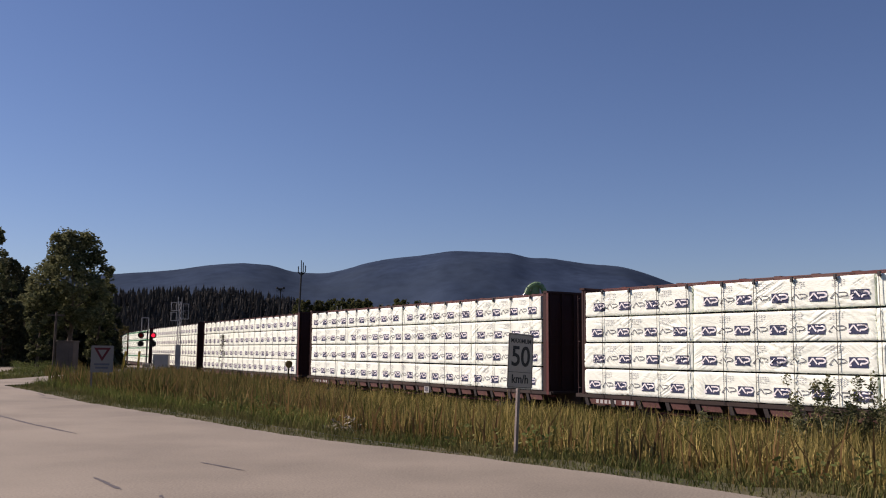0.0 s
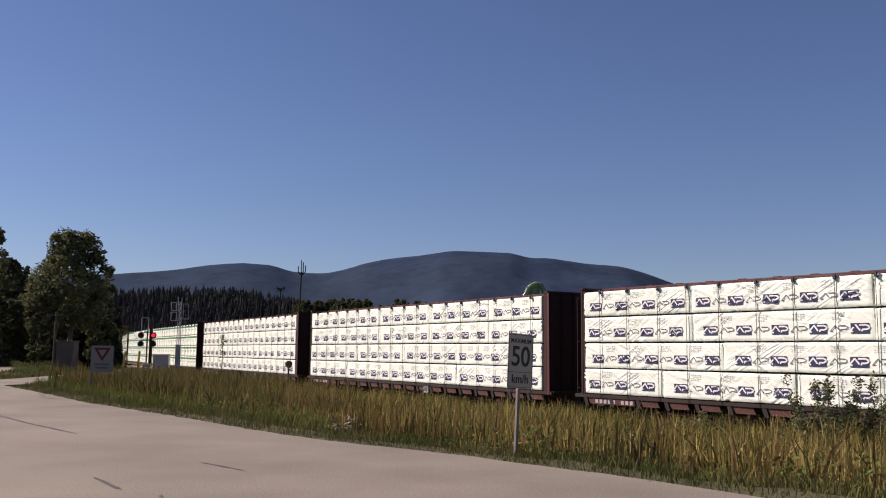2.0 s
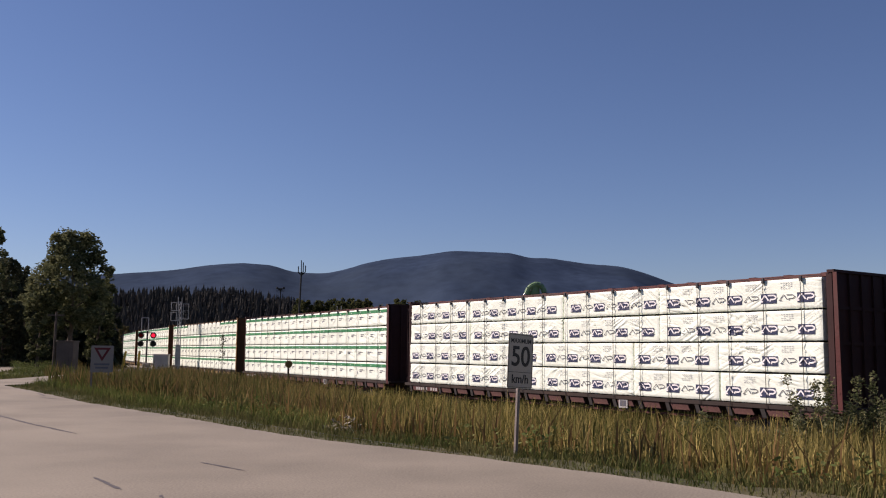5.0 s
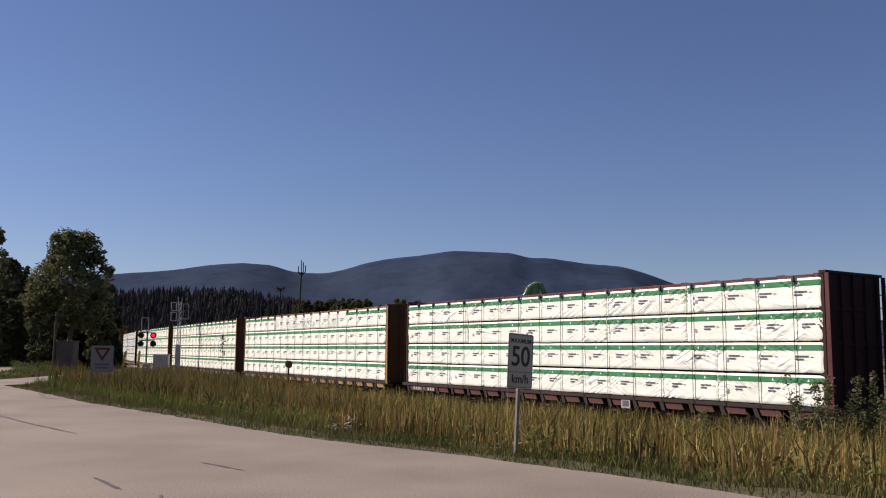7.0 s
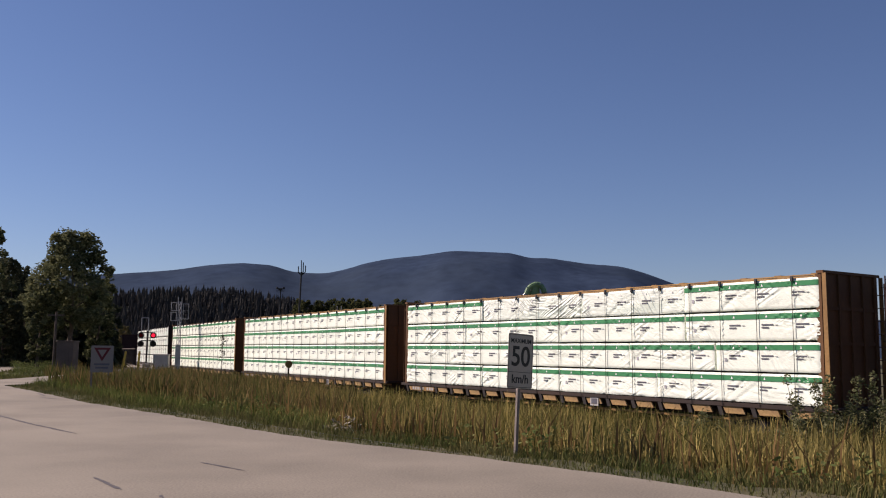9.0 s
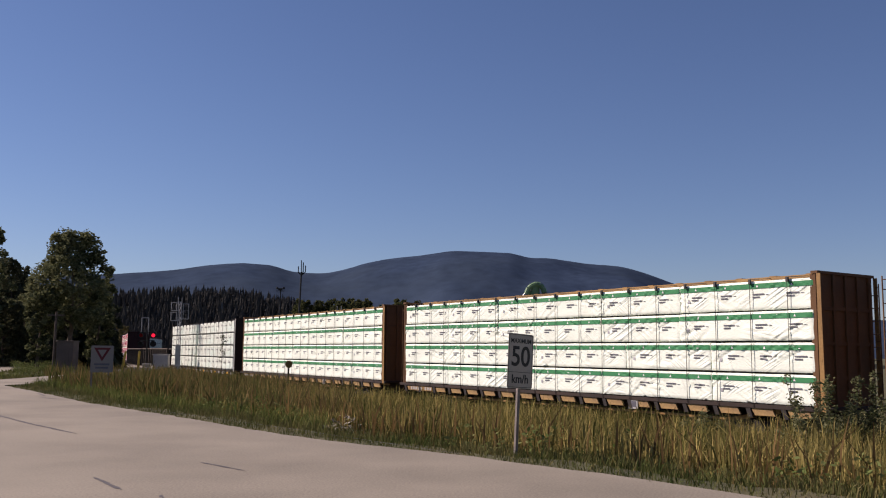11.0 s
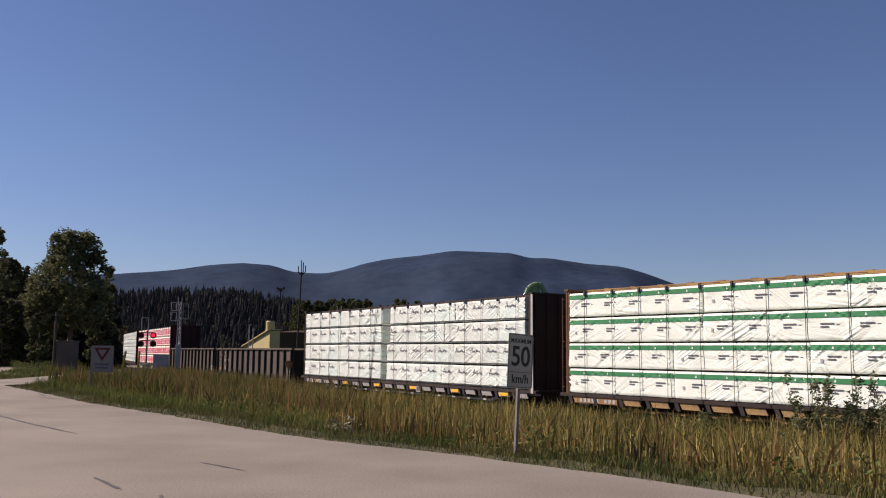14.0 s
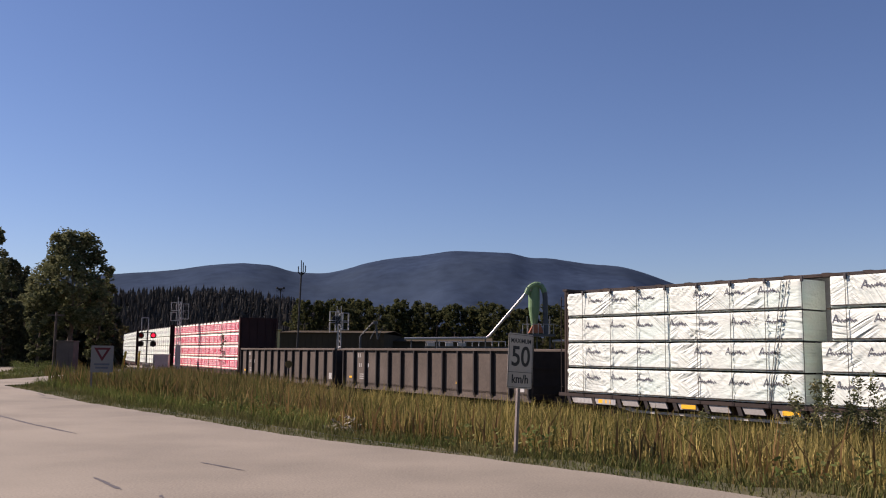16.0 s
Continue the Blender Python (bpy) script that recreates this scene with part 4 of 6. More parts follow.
def build_reeds():
    rs = np.random.RandomState(5)
    sets = [("cattails", 150000, -14, 34, M_REED, 0.032, 0.98), ("cattails", 120000, 34, 92, M_REED_DARK, 0.04, 0.84)]
    for name, n, s0, s1, m, w, k in sets:
        x, y, s, q, e, sp = scatter(n, s0, s1, 2.6, 14.8, rs)
        c = clump(x, y, 0.8)
        keep = (e > 1.5 + 0.7 * c) & (sp > 4.0) & (x / y > -0.42) & (rs.uniform(0, 1, n) < 0.3 + 0.7 * clump(x, y, 2.3))
        x, y, q, e, c, s = (a[keep] for a in (x, y, q, e, c, s))
        h = (0.62 + 0.5 * smooth01((e - 1.9) / 1.6) + 0.25 * smooth01((e - 3.5) / 2)) * rs.uniform(0.5, 1.18, len(x)) * (0.78 + 0.34 * c) * k
        h *= 1.1 * (1 - 0.22 * smooth01((9 - q) / 6))
        h *= 1 - 0.25 * smooth01((s - 55) / 25)
        up = np.where(rs.uniform(0, 1, len(x)) < 0.35, 0.0, rs.uniform(0.1, 0.68, len(x)))
        z = ground_z(x, y) - 0.03 + h * up
        ob = blades(name, x, y, z, h * (1 - up) * rs.uniform(0.75, 1.05, len(x)), w * rs.uniform(0.45, 1.25, len(x)), 0.03 + 0.75 * rs.uniform(0, 1, len(x)) ** 2, m, rs)
        tagged(ob, "tall green and golden cattails filling the ditch", "reeds", kind="stuff")
    x, y, s, q, e, sp = scatter(26000, -12, 95, 2.6, 14.5, rs)
    c = clump(x + 30, y, 0.35)
    keep = (e > 1.8) & (sp > 4.2) & (c > 0.35) & (x / y > -0.42)
    x, y, e, s = (a[keep] for a in (x, y, e, s))
    ob = blades("rust_weeds", x, y, ground_z(x, y), rs.uniform(0.6, 1.2, len(x)) * (1 - 0.3 * smooth01((s - 50) / 25)), rs.uniform(0.02, 0.05, len(x)), rs.uniform(0.05, 0.5, len(x)), M_RUST, rs)
    tagged(ob, "rust-brown dried weeds among the cattails", "weeds", kind="stuff")
    # weeds added beyond the rails, shaded by the train, darkening the view below it
    x, y, s, q, e, sp = scatter(30000, -16, 110, -7.6, -4.3, rs)
    ob = blades("trackside_weeds", x, y, ground_z(x, y), rs.uniform(0.5, 1.25, len(x)), rs.uniform(0.03, 0.08, len(x)), rs.uniform(0.05, 0.5, len(x)), M_WEED, rs)
    tagged(ob, "rank dark weeds beyond the railway", "weeds", kind="stuff")
    # mown verge
    x, y, s, q, e, sp = scatter(330000, -18, 95, 8.0, 20.0, rs)
    keep = (e > 0.02 - 0.12 * clump(x, y, 2.2)) & (e < 2.4) & (sp > 2.5) & (rs.uniform(0, 1, len(x)) < 0.55 + 0.45 * clump(x, y, 3.0))
    x, y, e = (a[keep] for a in (x, y, e))
    h = (0.07 + 0.17 * smooth01(e / 1.8)) * rs.uniform(0.5, 1.5, len(x))
    ob = blades("verge_grass", x, y, np.maximum(ground_z(x, y), -0.9) - 0.01, h, rs.uniform(0.009, 0.02, len(x)), rs.uniform(0.1, 0.9, len(x)), M_GRASS, rs)
    tagged(ob, "short green verge grass beside the asphalt", "grass", kind="stuff")
    # longer green grass between the mown strip and the cattails
    x, y, s, q, e, sp = scatter(150000, 16, 92, 6.0, 18.0, rs)
    keep = (e > 1.0 + 0.5 * clump(x, y, 1.1)) & (e < 3.4) & (sp > 3.4) & (rs.uniform(0, 1, len(x)) < 0.2 + 0.8 * clump(x, y, 0.7))
    x, y, e = (a[keep] for a in (x, y, e))
    h = rs.uniform(0.3, 0.72, len(x)) * (0.6 + 0.4 * smooth01(e / 3))
    ob = blades("long_grass", x, y, ground_z(x, y), h, rs.uniform(0.012, 0.03, len(x)), rs.uniform(0.1, 0.8, len(x)), M_LONG, rs)
    tagged(ob, "long fresh green grass before the cattails", "grass", kind="stuff")
    # grass by the crossing and the island between the roads
    x, y = rs.uniform(-60, -14, 60000), rs.uniform(38, 135, 60000)
    q, s = off_line(x, y)
    keep = (q > 3.0) & (spur_dist(x, y) > 3.9) & (road_dist(x, y) > 0.3) & ~((y > 58.5) & (y < 91) & (x < -29.8 - (y - 60) * 0.31))
    x, y = x[keep], y[keep]
    near = x / y > -0.43
    h = rs.uniform(0.12, 0.5, len(x)) * (0.6 + 0.8 * clump(x, y, 0.5)) * np.where(near, 1.1, 0.6)
    ob = blades("rough_grass", x, y, ground_z(x, y), h, rs.uniform(0.05, 0.12, len(x)), rs.uniform(0.1, 0.6, len(x)), M_GRASS, rs)
    tagged(ob, "rough green grass round the level crossing", "grass", kind="stuff")
    # taller weeds before the crossing
    n = 60000
    d = rs.uniform(24, 70, n)
    u = rs.uniform(92, 640, n)
    x = (u - 784) / 1600 * d
    y = d
    q, s = off_line(x, y)
    c = clump(x, y, 0.9)
    keep = (q > 3.2) & (spur_dist(x, y) > 3.2) & (road_dist(x, y) > 1.9) & (rs.uniform(0, 1, n) < (0.35 + 0.65 * c) * (1 - 0.85 * smooth01((u - 300) / 340)))
    x, y, c, u = x[keep], y[keep], c[keep], u[keep]
    h = (1.28 - 0.35 * smooth01((u - 250) / 300)) * rs.uniform(0.45, 1.15, len(x)) * (0.7 + 0.35 * c) * (1 - 0.34 * smooth01((y - 40) / 18)) + np.maximum(0, -0.3 - ground_z(x, y))
    ob = blades("tall_weeds", x, y, ground_z(x, y), h, rs.uniform(0.03, 0.09, len(x)), rs.uniform(0.03, 0.4, len(x)), M_WEED, rs)
    tagged(ob, "tall green and rusty weeds before the crossing", "weeds", kind="stuff")
    # leafy forbs between the cattails
    x, y, s, q, e, sp = scatter(20000, -12, 75, 3.0, 14.5, rs)
    c = clump(x + 11, y - 7, 0.6)
    keep = (e > 1.3) & (sp > 4) & (c > 0.42) & (rs.uniform(0, 1, len(x)) < np.where(s < 25, 0.35, 1.0))
    x, y, e, s = (a[keep] for a in (x, y, e, s))
    p = np.stack([x, y, ground_z(x, y) + rs.uniform(0.15, 0.75, len(x)) * smooth01(e / 3)], -1)
    ob = new("forbs", quads("forbs", leaf_cloud(p, np.full(len(p), 0.17), 12, 0.042, rs), M_FORB))
    tagged(ob, "leafy dark green weeds among the cattails", "weeds", kind="stuff")
    # pale seed heads at the verge
    n = 420
    x, y = rs.normal(-1.95, 0.25, n), rs.normal(20.1, 0.4, n)
    z = ground_z(x, y) + rs.uniform(0.1, 0.5, n) * np.exp(-((x + 1.95) / 0.5) ** 2)
    ang = rs.uniform(0, 2 * np.pi, n)
    d = np.stack([np.cos(ang), np.sin(ang), rs.uniform(-0.5, 0.8, n)], -1) * rs.uniform(0.02, 0.07, n)[:, None]
    e = np.stack([-np.sin(ang), np.cos(ang), 0 * ang], -1) * rs.uniform(0.008, 0.02, n)[:, None]
    p = np.stack([x, y, z], -1)
    ob = new("seed_heads", quads("seed_heads", np.stack([p - d - e, p - d + e, p + d + e, p + d - e], 1), M_FLOWER))
    tagged(ob, "patch of pale dried seed heads at the verge", "weeds", kind="stuff")


def leaf_cloud(centres, radii, per, size, rs, flat_=0.5):
    """Leaves round the centres of clumps."""
    n = len(centres) * per
    c = np.repeat(centres, per, 0)
    r = np.repeat(radii, per)[:, None]
    d = rs.normal(0, 1, (n, 3))
    d /= np.linalg.norm(d, axis=1)[:, None]
    p = c + d * r * rs.uniform(0.25, 1, (n, 1)) ** 0.6
    u = rs.normal(0, 1, (n, 3))
    u[:, 2] *= flat_
    u /= np.linalg.norm(u, axis=1)[:, None]
    w = np.cross(u, rs.normal(0, 1, (n, 3)))
    w /= np.linalg.norm(w, axis=1)[:, None]
    k = size * rs.uniform(0.6, 1.4, (n, 1))
    return np.stack([p - u * k, p + w * k * 0.55, p + u * k, p - w * k * 0.55], 1)


def broadleaf(x, y, z, height, radius, seed, label, crown_from=0.15, per=55, size=0.16, clumps=150, material=None, group="", lobes=5, trunk_r=None):
    rs = np.random.RandomState(seed)
    t = thing("tree", label, "tree", pose(x, y, z), group=group)
    bm = bmesh.new()
    tr = trunk_r or 0.022 * height
    top = height * 0.8
    pts = [Vector((0.02 * height * math.sin(k * 1.3 + seed), 0.02 * height * math.cos(k * 1.7 + seed), top * k / 5)) for k in range(6)]
    pts[0] = Vector((0, 0, 0))
    for k in range(5):
        rod(bm, pts[k], pts[k + 1], tr * (1 - k / 5.6), tr * (1 - (k + 1) / 5.6), 8, cap=False)
    part("trunk", bm, M_BARK, t)
    limbs = []
    for k in range(9):
        f = rs.uniform(max(0.15, crown_from), 0.8)
        a = rs.uniform(0, 2 * math.pi)
        p0 = pts[0].lerp(pts[5], f)
        ln = radius * rs.uniform(0.5, 0.85) * (1.15 - 0.5 * f)
        p1 = p0 + Vector((math.cos(a) * ln, math.sin(a) * ln, ln * rs.uniform(0.3, 0.9)))
        bm = bmesh.new()
        rod(bm, p0, p1, tr * 0.35, tr * 0.08, 6, cap=False)
        part("limb", bm, M_BARK, t)
        limbs.append(p1)
    c = []
    while len(c) < clumps:
        h = rs.uniform(crown_from, 1.0)
        v = (h - crown_from) / (1 - crown_from)
        lim = radius * (math.sin(math.pi * min(1, 0.12 + v * 0.82)) ** 0.36) * (0.86 + 0.16 * math.sin(seed + h * 9 + lobes))
        a = rs.uniform(0, 2 * math.pi)
        lim *= 0.82 + 0.22 * math.sin(a * 3 + h * 11 + seed)
        r = lim * rs.uniform(0.25, 1) ** 0.5
        c.append((r * math.cos(a), r * math.sin(a), h * height))
    c = np.array(c)
    rad = rs.uniform(0.07, 0.17, len(c)) * radius
    part("crown", quads("crown", leaf_cloud(c, rad, per, size, rs), material or M_LEAF), None, t)
    return t


def conifer_quads(h, r, rs, tiers=11, arms=9):
    out = []
    for k in range(tiers):
        f = k / tiers
        z = h * (0.1 + 0.88 * f)
        ln = r * (1 - f) ** 0.85 + 0.08 * r
        for j in range(arms):
            a = 2 * math.pi * (j + rs.uniform(0, 1)) / arms + k
            l2 = ln * rs.uniform(0.35, 1.25)
            d = np.array([math.cos(a), math.sin(a), 0])
            p = np.array([-math.sin(a), math.cos(a), 0]) * l2 * 0.30
            b = np.array([0, 0, z + rs.uniform(-0.02, 0.02) * h])
            tip = b + d * l2 + np.array([0, 0, -0.28 * l2])
            mid = b + d * l2 * 0.6 + np.array([0, 0, -0.05 * l2])
            out += [[b, mid - p, tip, mid + p], [b + [0, 0, 0.05 * h], mid + p * 0.3 + [0, 0, -0.12 * l2], tip - [0, 0, 0.05 * h], mid - p * 0.3 + [0, 0, 0.05 * l2]]]
    out.append([[0, 0, h * 1.03], [0.05 * r, 0, h * 0.93], [0, 0, h * 0.86], [-0.05 * r, 0, h * 0.93]])
    return np.array(out, float)


def conifer(x, y, z, h, r, seed):
    rs = np.random.RandomState(seed)
    t = thing("conifer", "dark green spruce at the edge of the woods", "tree", pose(x, y, z), group="spruces by the crossing")
    bm = bmesh.new()
    rod(bm, (0, 0, 0), (0, 0, h * 0.95), 0.02 * h, 0.004 * h, 7, cap=False)
    part("trunk", bm, M_BARK, t)
    q = conifer_quads(h, r * 1.45, rs, 36, 24)
    part("crown", quads("crown", q, M_NEEDLE), None, t)


def build_trees():
    # the big poplar and its neighbours by the crossing
    broadleaf(-28.9, 70.5, -0.3, 10.9, 3.65, 4, "tall leafy poplar in the sun beside the crossing", 0.34, 48, 0.135, 420)
    broadleaf(-31.0, 70.0, -0.3, 6.2, 1.5, 21, "young poplar with sunlit leaves beside the hut", 0.22, 48, 0.13, 110)
    # needle colour on these leaves puts in the shade behind the poplar
    for i, (px, d, h) in enumerate([(112, 79, 7.4), (140, 78, 7.0), (168, 80, 6.8), (190, 84, 6.0)]):
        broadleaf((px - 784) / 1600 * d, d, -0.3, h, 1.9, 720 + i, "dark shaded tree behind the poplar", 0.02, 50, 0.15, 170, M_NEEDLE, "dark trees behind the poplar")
    broadleaf(-28.2, 74.5, -0.3, 7.6, 1.7, 9, "shaded young poplar beside the crossing", 0.06, 60, 0.17, 110)
    broadleaf(-41.6, 82.0, -0.3, 12.7, 3.0, 12, "tall sunlit poplar at the wood's edge", 0.3, 55, 0.16, 120)
    rs = np.random.RandomState(8)
    for i, (px, d, h) in enumerate([(30, 112, 11.4), (58, 110, 10.2), (-40, 95, 12), (98, 84, 7.2), (122, 82, 7.0), (146, 80, 7.0), (160, 81, 6.8),
                                    (80, 112, 9.0), (34, 108, 10), (-70, 100, 12), (174, 84, 6.4), (112, 86, 7.2), (136, 85, 7.0), (158, 84, 6.8), (166, 79, 5.8)]):
        conifer((px - 784) / 1600 * d, d, -0.4, h * rs.uniform(0.95, 1.05), 1.7 * rs.uniform(0.85, 1.15), 100 + i)
    # bushes take the dark needle colour for the shade below the trees
    for i, (px, d, h) in enumerate([(62, 90, 1.6), (76, 78, 1.9), (150, 77, 2.2), (168, 78, 2.4), (20, 91, 1.6), (182, 82, 2.4)]):
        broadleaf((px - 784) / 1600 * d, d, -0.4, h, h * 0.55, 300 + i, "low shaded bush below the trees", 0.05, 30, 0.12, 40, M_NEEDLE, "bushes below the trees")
    # their shade is painted into the leaf colour
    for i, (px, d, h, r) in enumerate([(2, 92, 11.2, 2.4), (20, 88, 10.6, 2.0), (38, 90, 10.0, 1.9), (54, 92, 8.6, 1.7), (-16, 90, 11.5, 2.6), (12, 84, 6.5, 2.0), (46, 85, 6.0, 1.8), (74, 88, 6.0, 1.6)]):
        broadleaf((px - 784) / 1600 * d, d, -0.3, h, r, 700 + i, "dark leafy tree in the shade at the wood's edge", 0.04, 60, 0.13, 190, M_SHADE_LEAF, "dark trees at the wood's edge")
    broadleaf(-60.5, 172, -1.2, 7.2, 2.4, 44, "pale yellowing willow beyond the railway", 0.15, 40, 0.25, 60, M_WILLOW)
    # grove beyond the mill
    for i in range(30):
        px = 548 + i * 20 + rs.uniform(-9, 9)
        d = rs.uniform(165, 200)
        topy = 538 + 0.012 * (px - 545) + rs.uniform(-6, 10)
        h = (626 - topy) / 1600 * d + 2.8
        broadleaf((px - 784) / 1600 * d, d, -1.2, h, h * rs.uniform(0.28, 0.4), 500 + i, "leafy tree turning yellow behind the mill", 0.02, 44, 0.24, 150, M_AUTUMN, "grove behind the mill")


def far_conifer(rs):
    """A far spruce, one metre high: a slim spire of ragged drooping tiers, as quads."""
    out = []
    tiers, arms = 6, 7
    for k in range(tiers):
        z1 = 1.0 - 0.155 * k
        z0 = z1 - rs.uniform(0.2, 0.27)
        r = (0.045 + 0.036 * k) * rs.uniform(0.85, 1.15)
        rim = [(r * rs.uniform(0.7, 1.25), 6.283 * j / arms + k, z0 + rs.uniform(-0.03, 0.03)) for j in range(arms)]
        for j in range(arms):
            (r0, a0, h0), (r1, a1, h1) = rim[j], rim[(j + 1) % arms]
            out.append([(0, 0, z1), (r0 * math.cos(a0), r0 * math.sin(a0), h0), (0, 0, z0 + 0.03), (r1 * math.cos(a1), r1 * math.sin(a1), h1)])
    return np.array(out, float)


def build_forest():
    rs = np.random.RandomState(11)

    def hill(x, y):
        k = 17.6 * np.exp(-((x / y * 330 + 92) / np.where(x / y * 330 < -92, 90, 78)) ** 2) + 3
        return -1.2 + k * smooth01((y - 215) / 115) + 0.6 * np.sin(x * 0.11) * np.sin(y * 0.07)
    gx, gy = np.arange(-330, 130, 6.0), np.arange(205, 470, 6.0)
    X, Y = np.meshgrid(gx, gy)
    Z = hill(X, Y)
    w = len(gx)
    f = [(j * w + i, j * w + i + 1, (j + 1) * w + i + 1, (j + 1) * w + i) for j in range(len(gy) - 1) for i in range(w - 1)]
    tagged(new("wooded_hill", raw("wooded_hill", np.stack([X.ravel(), Y.ravel(), Z.ravel() - 0.1], -1), f, M_UNDER, True)), "low hill under dark conifer woods", "hill", kind="structure")
    out = []
    base = [far_conifer(rs) for _ in range(16)]
    while len(out) < 7500:
        y = rs.uniform(215, 380)
        x = rs.uniform(-0.62, 0.16) * y
        h = rs.uniform(3.0, 6.4) * (0.85 if x / y > -0.1 else 1)
        a = rs.uniform(0, 6.28)
        q = base[rs.randint(16)] * [h * rs.uniform(0.8, 1.3), h, h]
        c, s_ = math.cos(a), math.sin(a)
        q = np.stack([q[..., 0] * c - q[..., 1] * s_, q[..., 0] * s_ + q[..., 1] * c, q[..., 2]], -1)
        out.append(q + [x, y, float(hill(np.float64(x), np.float64(y)))])
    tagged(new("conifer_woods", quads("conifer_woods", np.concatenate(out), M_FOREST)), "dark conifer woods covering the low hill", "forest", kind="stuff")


def shrub(x, y, stems, seed):
    rs = np.random.RandomState(seed)
    z = float(ground_z(x, y)[0])
    t = thing("shrub", "spindly willow shrub with small grey-green leaves among cattails", "shrub", pose(x, y, z), group="willow shrubs in the ditch")
    for k, (dx, dy, h) in enumerate(stems):
        bm = bmesh.new()
        a, b, c = Vector((dx * 0.4, dy * 0.4, 0)), Vector((dx * 0.8, dy * 0.8, h * 0.6)), Vector((dx, dy, h))
        rod(bm, a, b, 0.014, 0.009, 5, cap=False)
        rod(bm, b, c, 0.009, 0.003, 5, cap=False)
        part("stem", bm, M_BARK, t)
        n = 26
        f = rs.uniform(0.25, 1.0, n)
        cs = np.array([(a.lerp(c, v)) for v in f]) + rs.normal(0, 0.05, (n, 3)) * (1.4 - f)[:, None] * 2
        part("leaves", quads("leaves", leaf_cloud(cs, np.full(n, 0.13), 16, 0.036, rs), M_SHRUB), None, t)


def sapling(x, y, h, seed):
    rs = np.random.RandomState(seed)
    z = float(ground_z(x, y)[0])
    t = thing("sapling", "thin dark sapling with sparse leaves before the track", "tree", pose(x, y, z))
    bm = bmesh.new()
    rod(bm, (0, 0, 0), (0.05, 0, h), 0.03, 0.008, 6, cap=False)
    part("stem", bm, M_BARK, t)
    for k in range(9):
        f, a = 0.35 + 0.07 * k, k * 2.4
        p = Vector((0.05 * f, 0, h * f))
        bm = bmesh.new()
        rod(bm, p, p + Vector((0.22 * math.cos(a), 0.22 * math.sin(a), 0.26)), 0.01, 0.004, 5, cap=False)
        part("twig", bm, M_BARK, t)
    c = np.stack([rs.normal(0.04, 0.1, 26), rs.normal(0, 0.1, 26), np.where(np.arange(26) < 14, rs.uniform(0.84, 1.0, 26), rs.uniform(0.35, 0.84, 26)) * h], -1)
    part("leaves", quads("leaves", leaf_cloud(c, np.full(26, 0.1), 9, 0.05, rs), M_SHADE_LEAF), None, t)


M_RUST = leaf_mat("dried_weeds", (0.11, 0.07, 0.03), (0.23, 0.145, 0.06), 0.5)
build_reeds()
build_trees()
build_forest()
sapling(-14.5, 60.0, 3.8, 5)
shrub(8.7, 20.4, [(-1.0, 0.1, 2.35), (-0.75, 0.3, 1.8), (-0.4, -0.1, 2.1), (-0.1, 0, 2.4), (0.05, 0.3, 2.2), (0.3, -0.2, 1.7), (0.55, 0.1, 1.9), (0.75, 0.2, 2.35), (1.0, 0.1, 2.3), (-0.2, 0.4, 1.5), (0.2, -0.4, 1.5)], 3)
shrub(9.9, 19.6, [(-0.4, 0.1, 1.9), (0.0, 0.3, 2.1), (0.3, -0.1, 2.2), (0.6, 0.1, 1.8), (0.9, 0.0, 2.0)], 6)
shrub(6.1, 21.5, [(-0.3, 0.1, 1.25), (0.1, 0.2, 1.45), (0.4, 0, 1.2)], 7)
shrub(9.6, 20.6, [(-0.9, 0.2, 1.35), (-0.6, -0.1, 1.6), (-0.3, 0.3, 1.4), (0.0, -0.2, 1.7), (0.3, 0.1, 1.5), (0.6, 0.3, 1.75), (0.9, -0.1, 1.6), (1.2, 0.2, 1.9), (-0.45, 0.5, 1.3), (0.15, 0.5, 1.45)], 9)
shrub(8.2, 20.0, [(-0.7, 0.2, 1.1), (-0.4, -0.1, 1.3), (-0.1, 0.3, 1.2), (0.2, -0.2, 1.4), (0.5, 0.1, 1.3), (0.8, 0.3, 1.35)], 10)


# ---- signs ----
def words(name, text, size, parent, m, material, align="CENTER"):
    cu = bpy.data.curves.new(name, "FONT")
    cu.offset = 0.014 * size
    cu.body, cu.size, cu.align_x, cu.align_y, cu.extrude = text, size, align, "CENTER", 0.002
    cu.materials.append(material)
    tmp = bpy.data.objects.new("t", cu)
    me = bpy.data.meshes.new_from_object(tmp)
    me.name = name
    bpy.data.objects.remove(tmp)
    ob = new(name, me)
    ob.parent = parent
    ob.matrix_basis = m
    return ob


def plate(w, h, t, r=0.04):
    bm = bmesh.new()
    pts = []
    for cx, cz, a0 in ((w / 2 - r, h / 2 - r, 0), (-w / 2 + r, h / 2 - r, 90), (-w / 2 + r, -h / 2 + r, 180), (w / 2 - r, -h / 2 + r, 270)):
        for k in range(4):
            a = radians(a0 + k * 30)
            pts.append((cx + r * math.cos(a), cz + r * math.sin(a)))
    prism(bm, pts, "y", -t / 2, t / 2)
    return bm


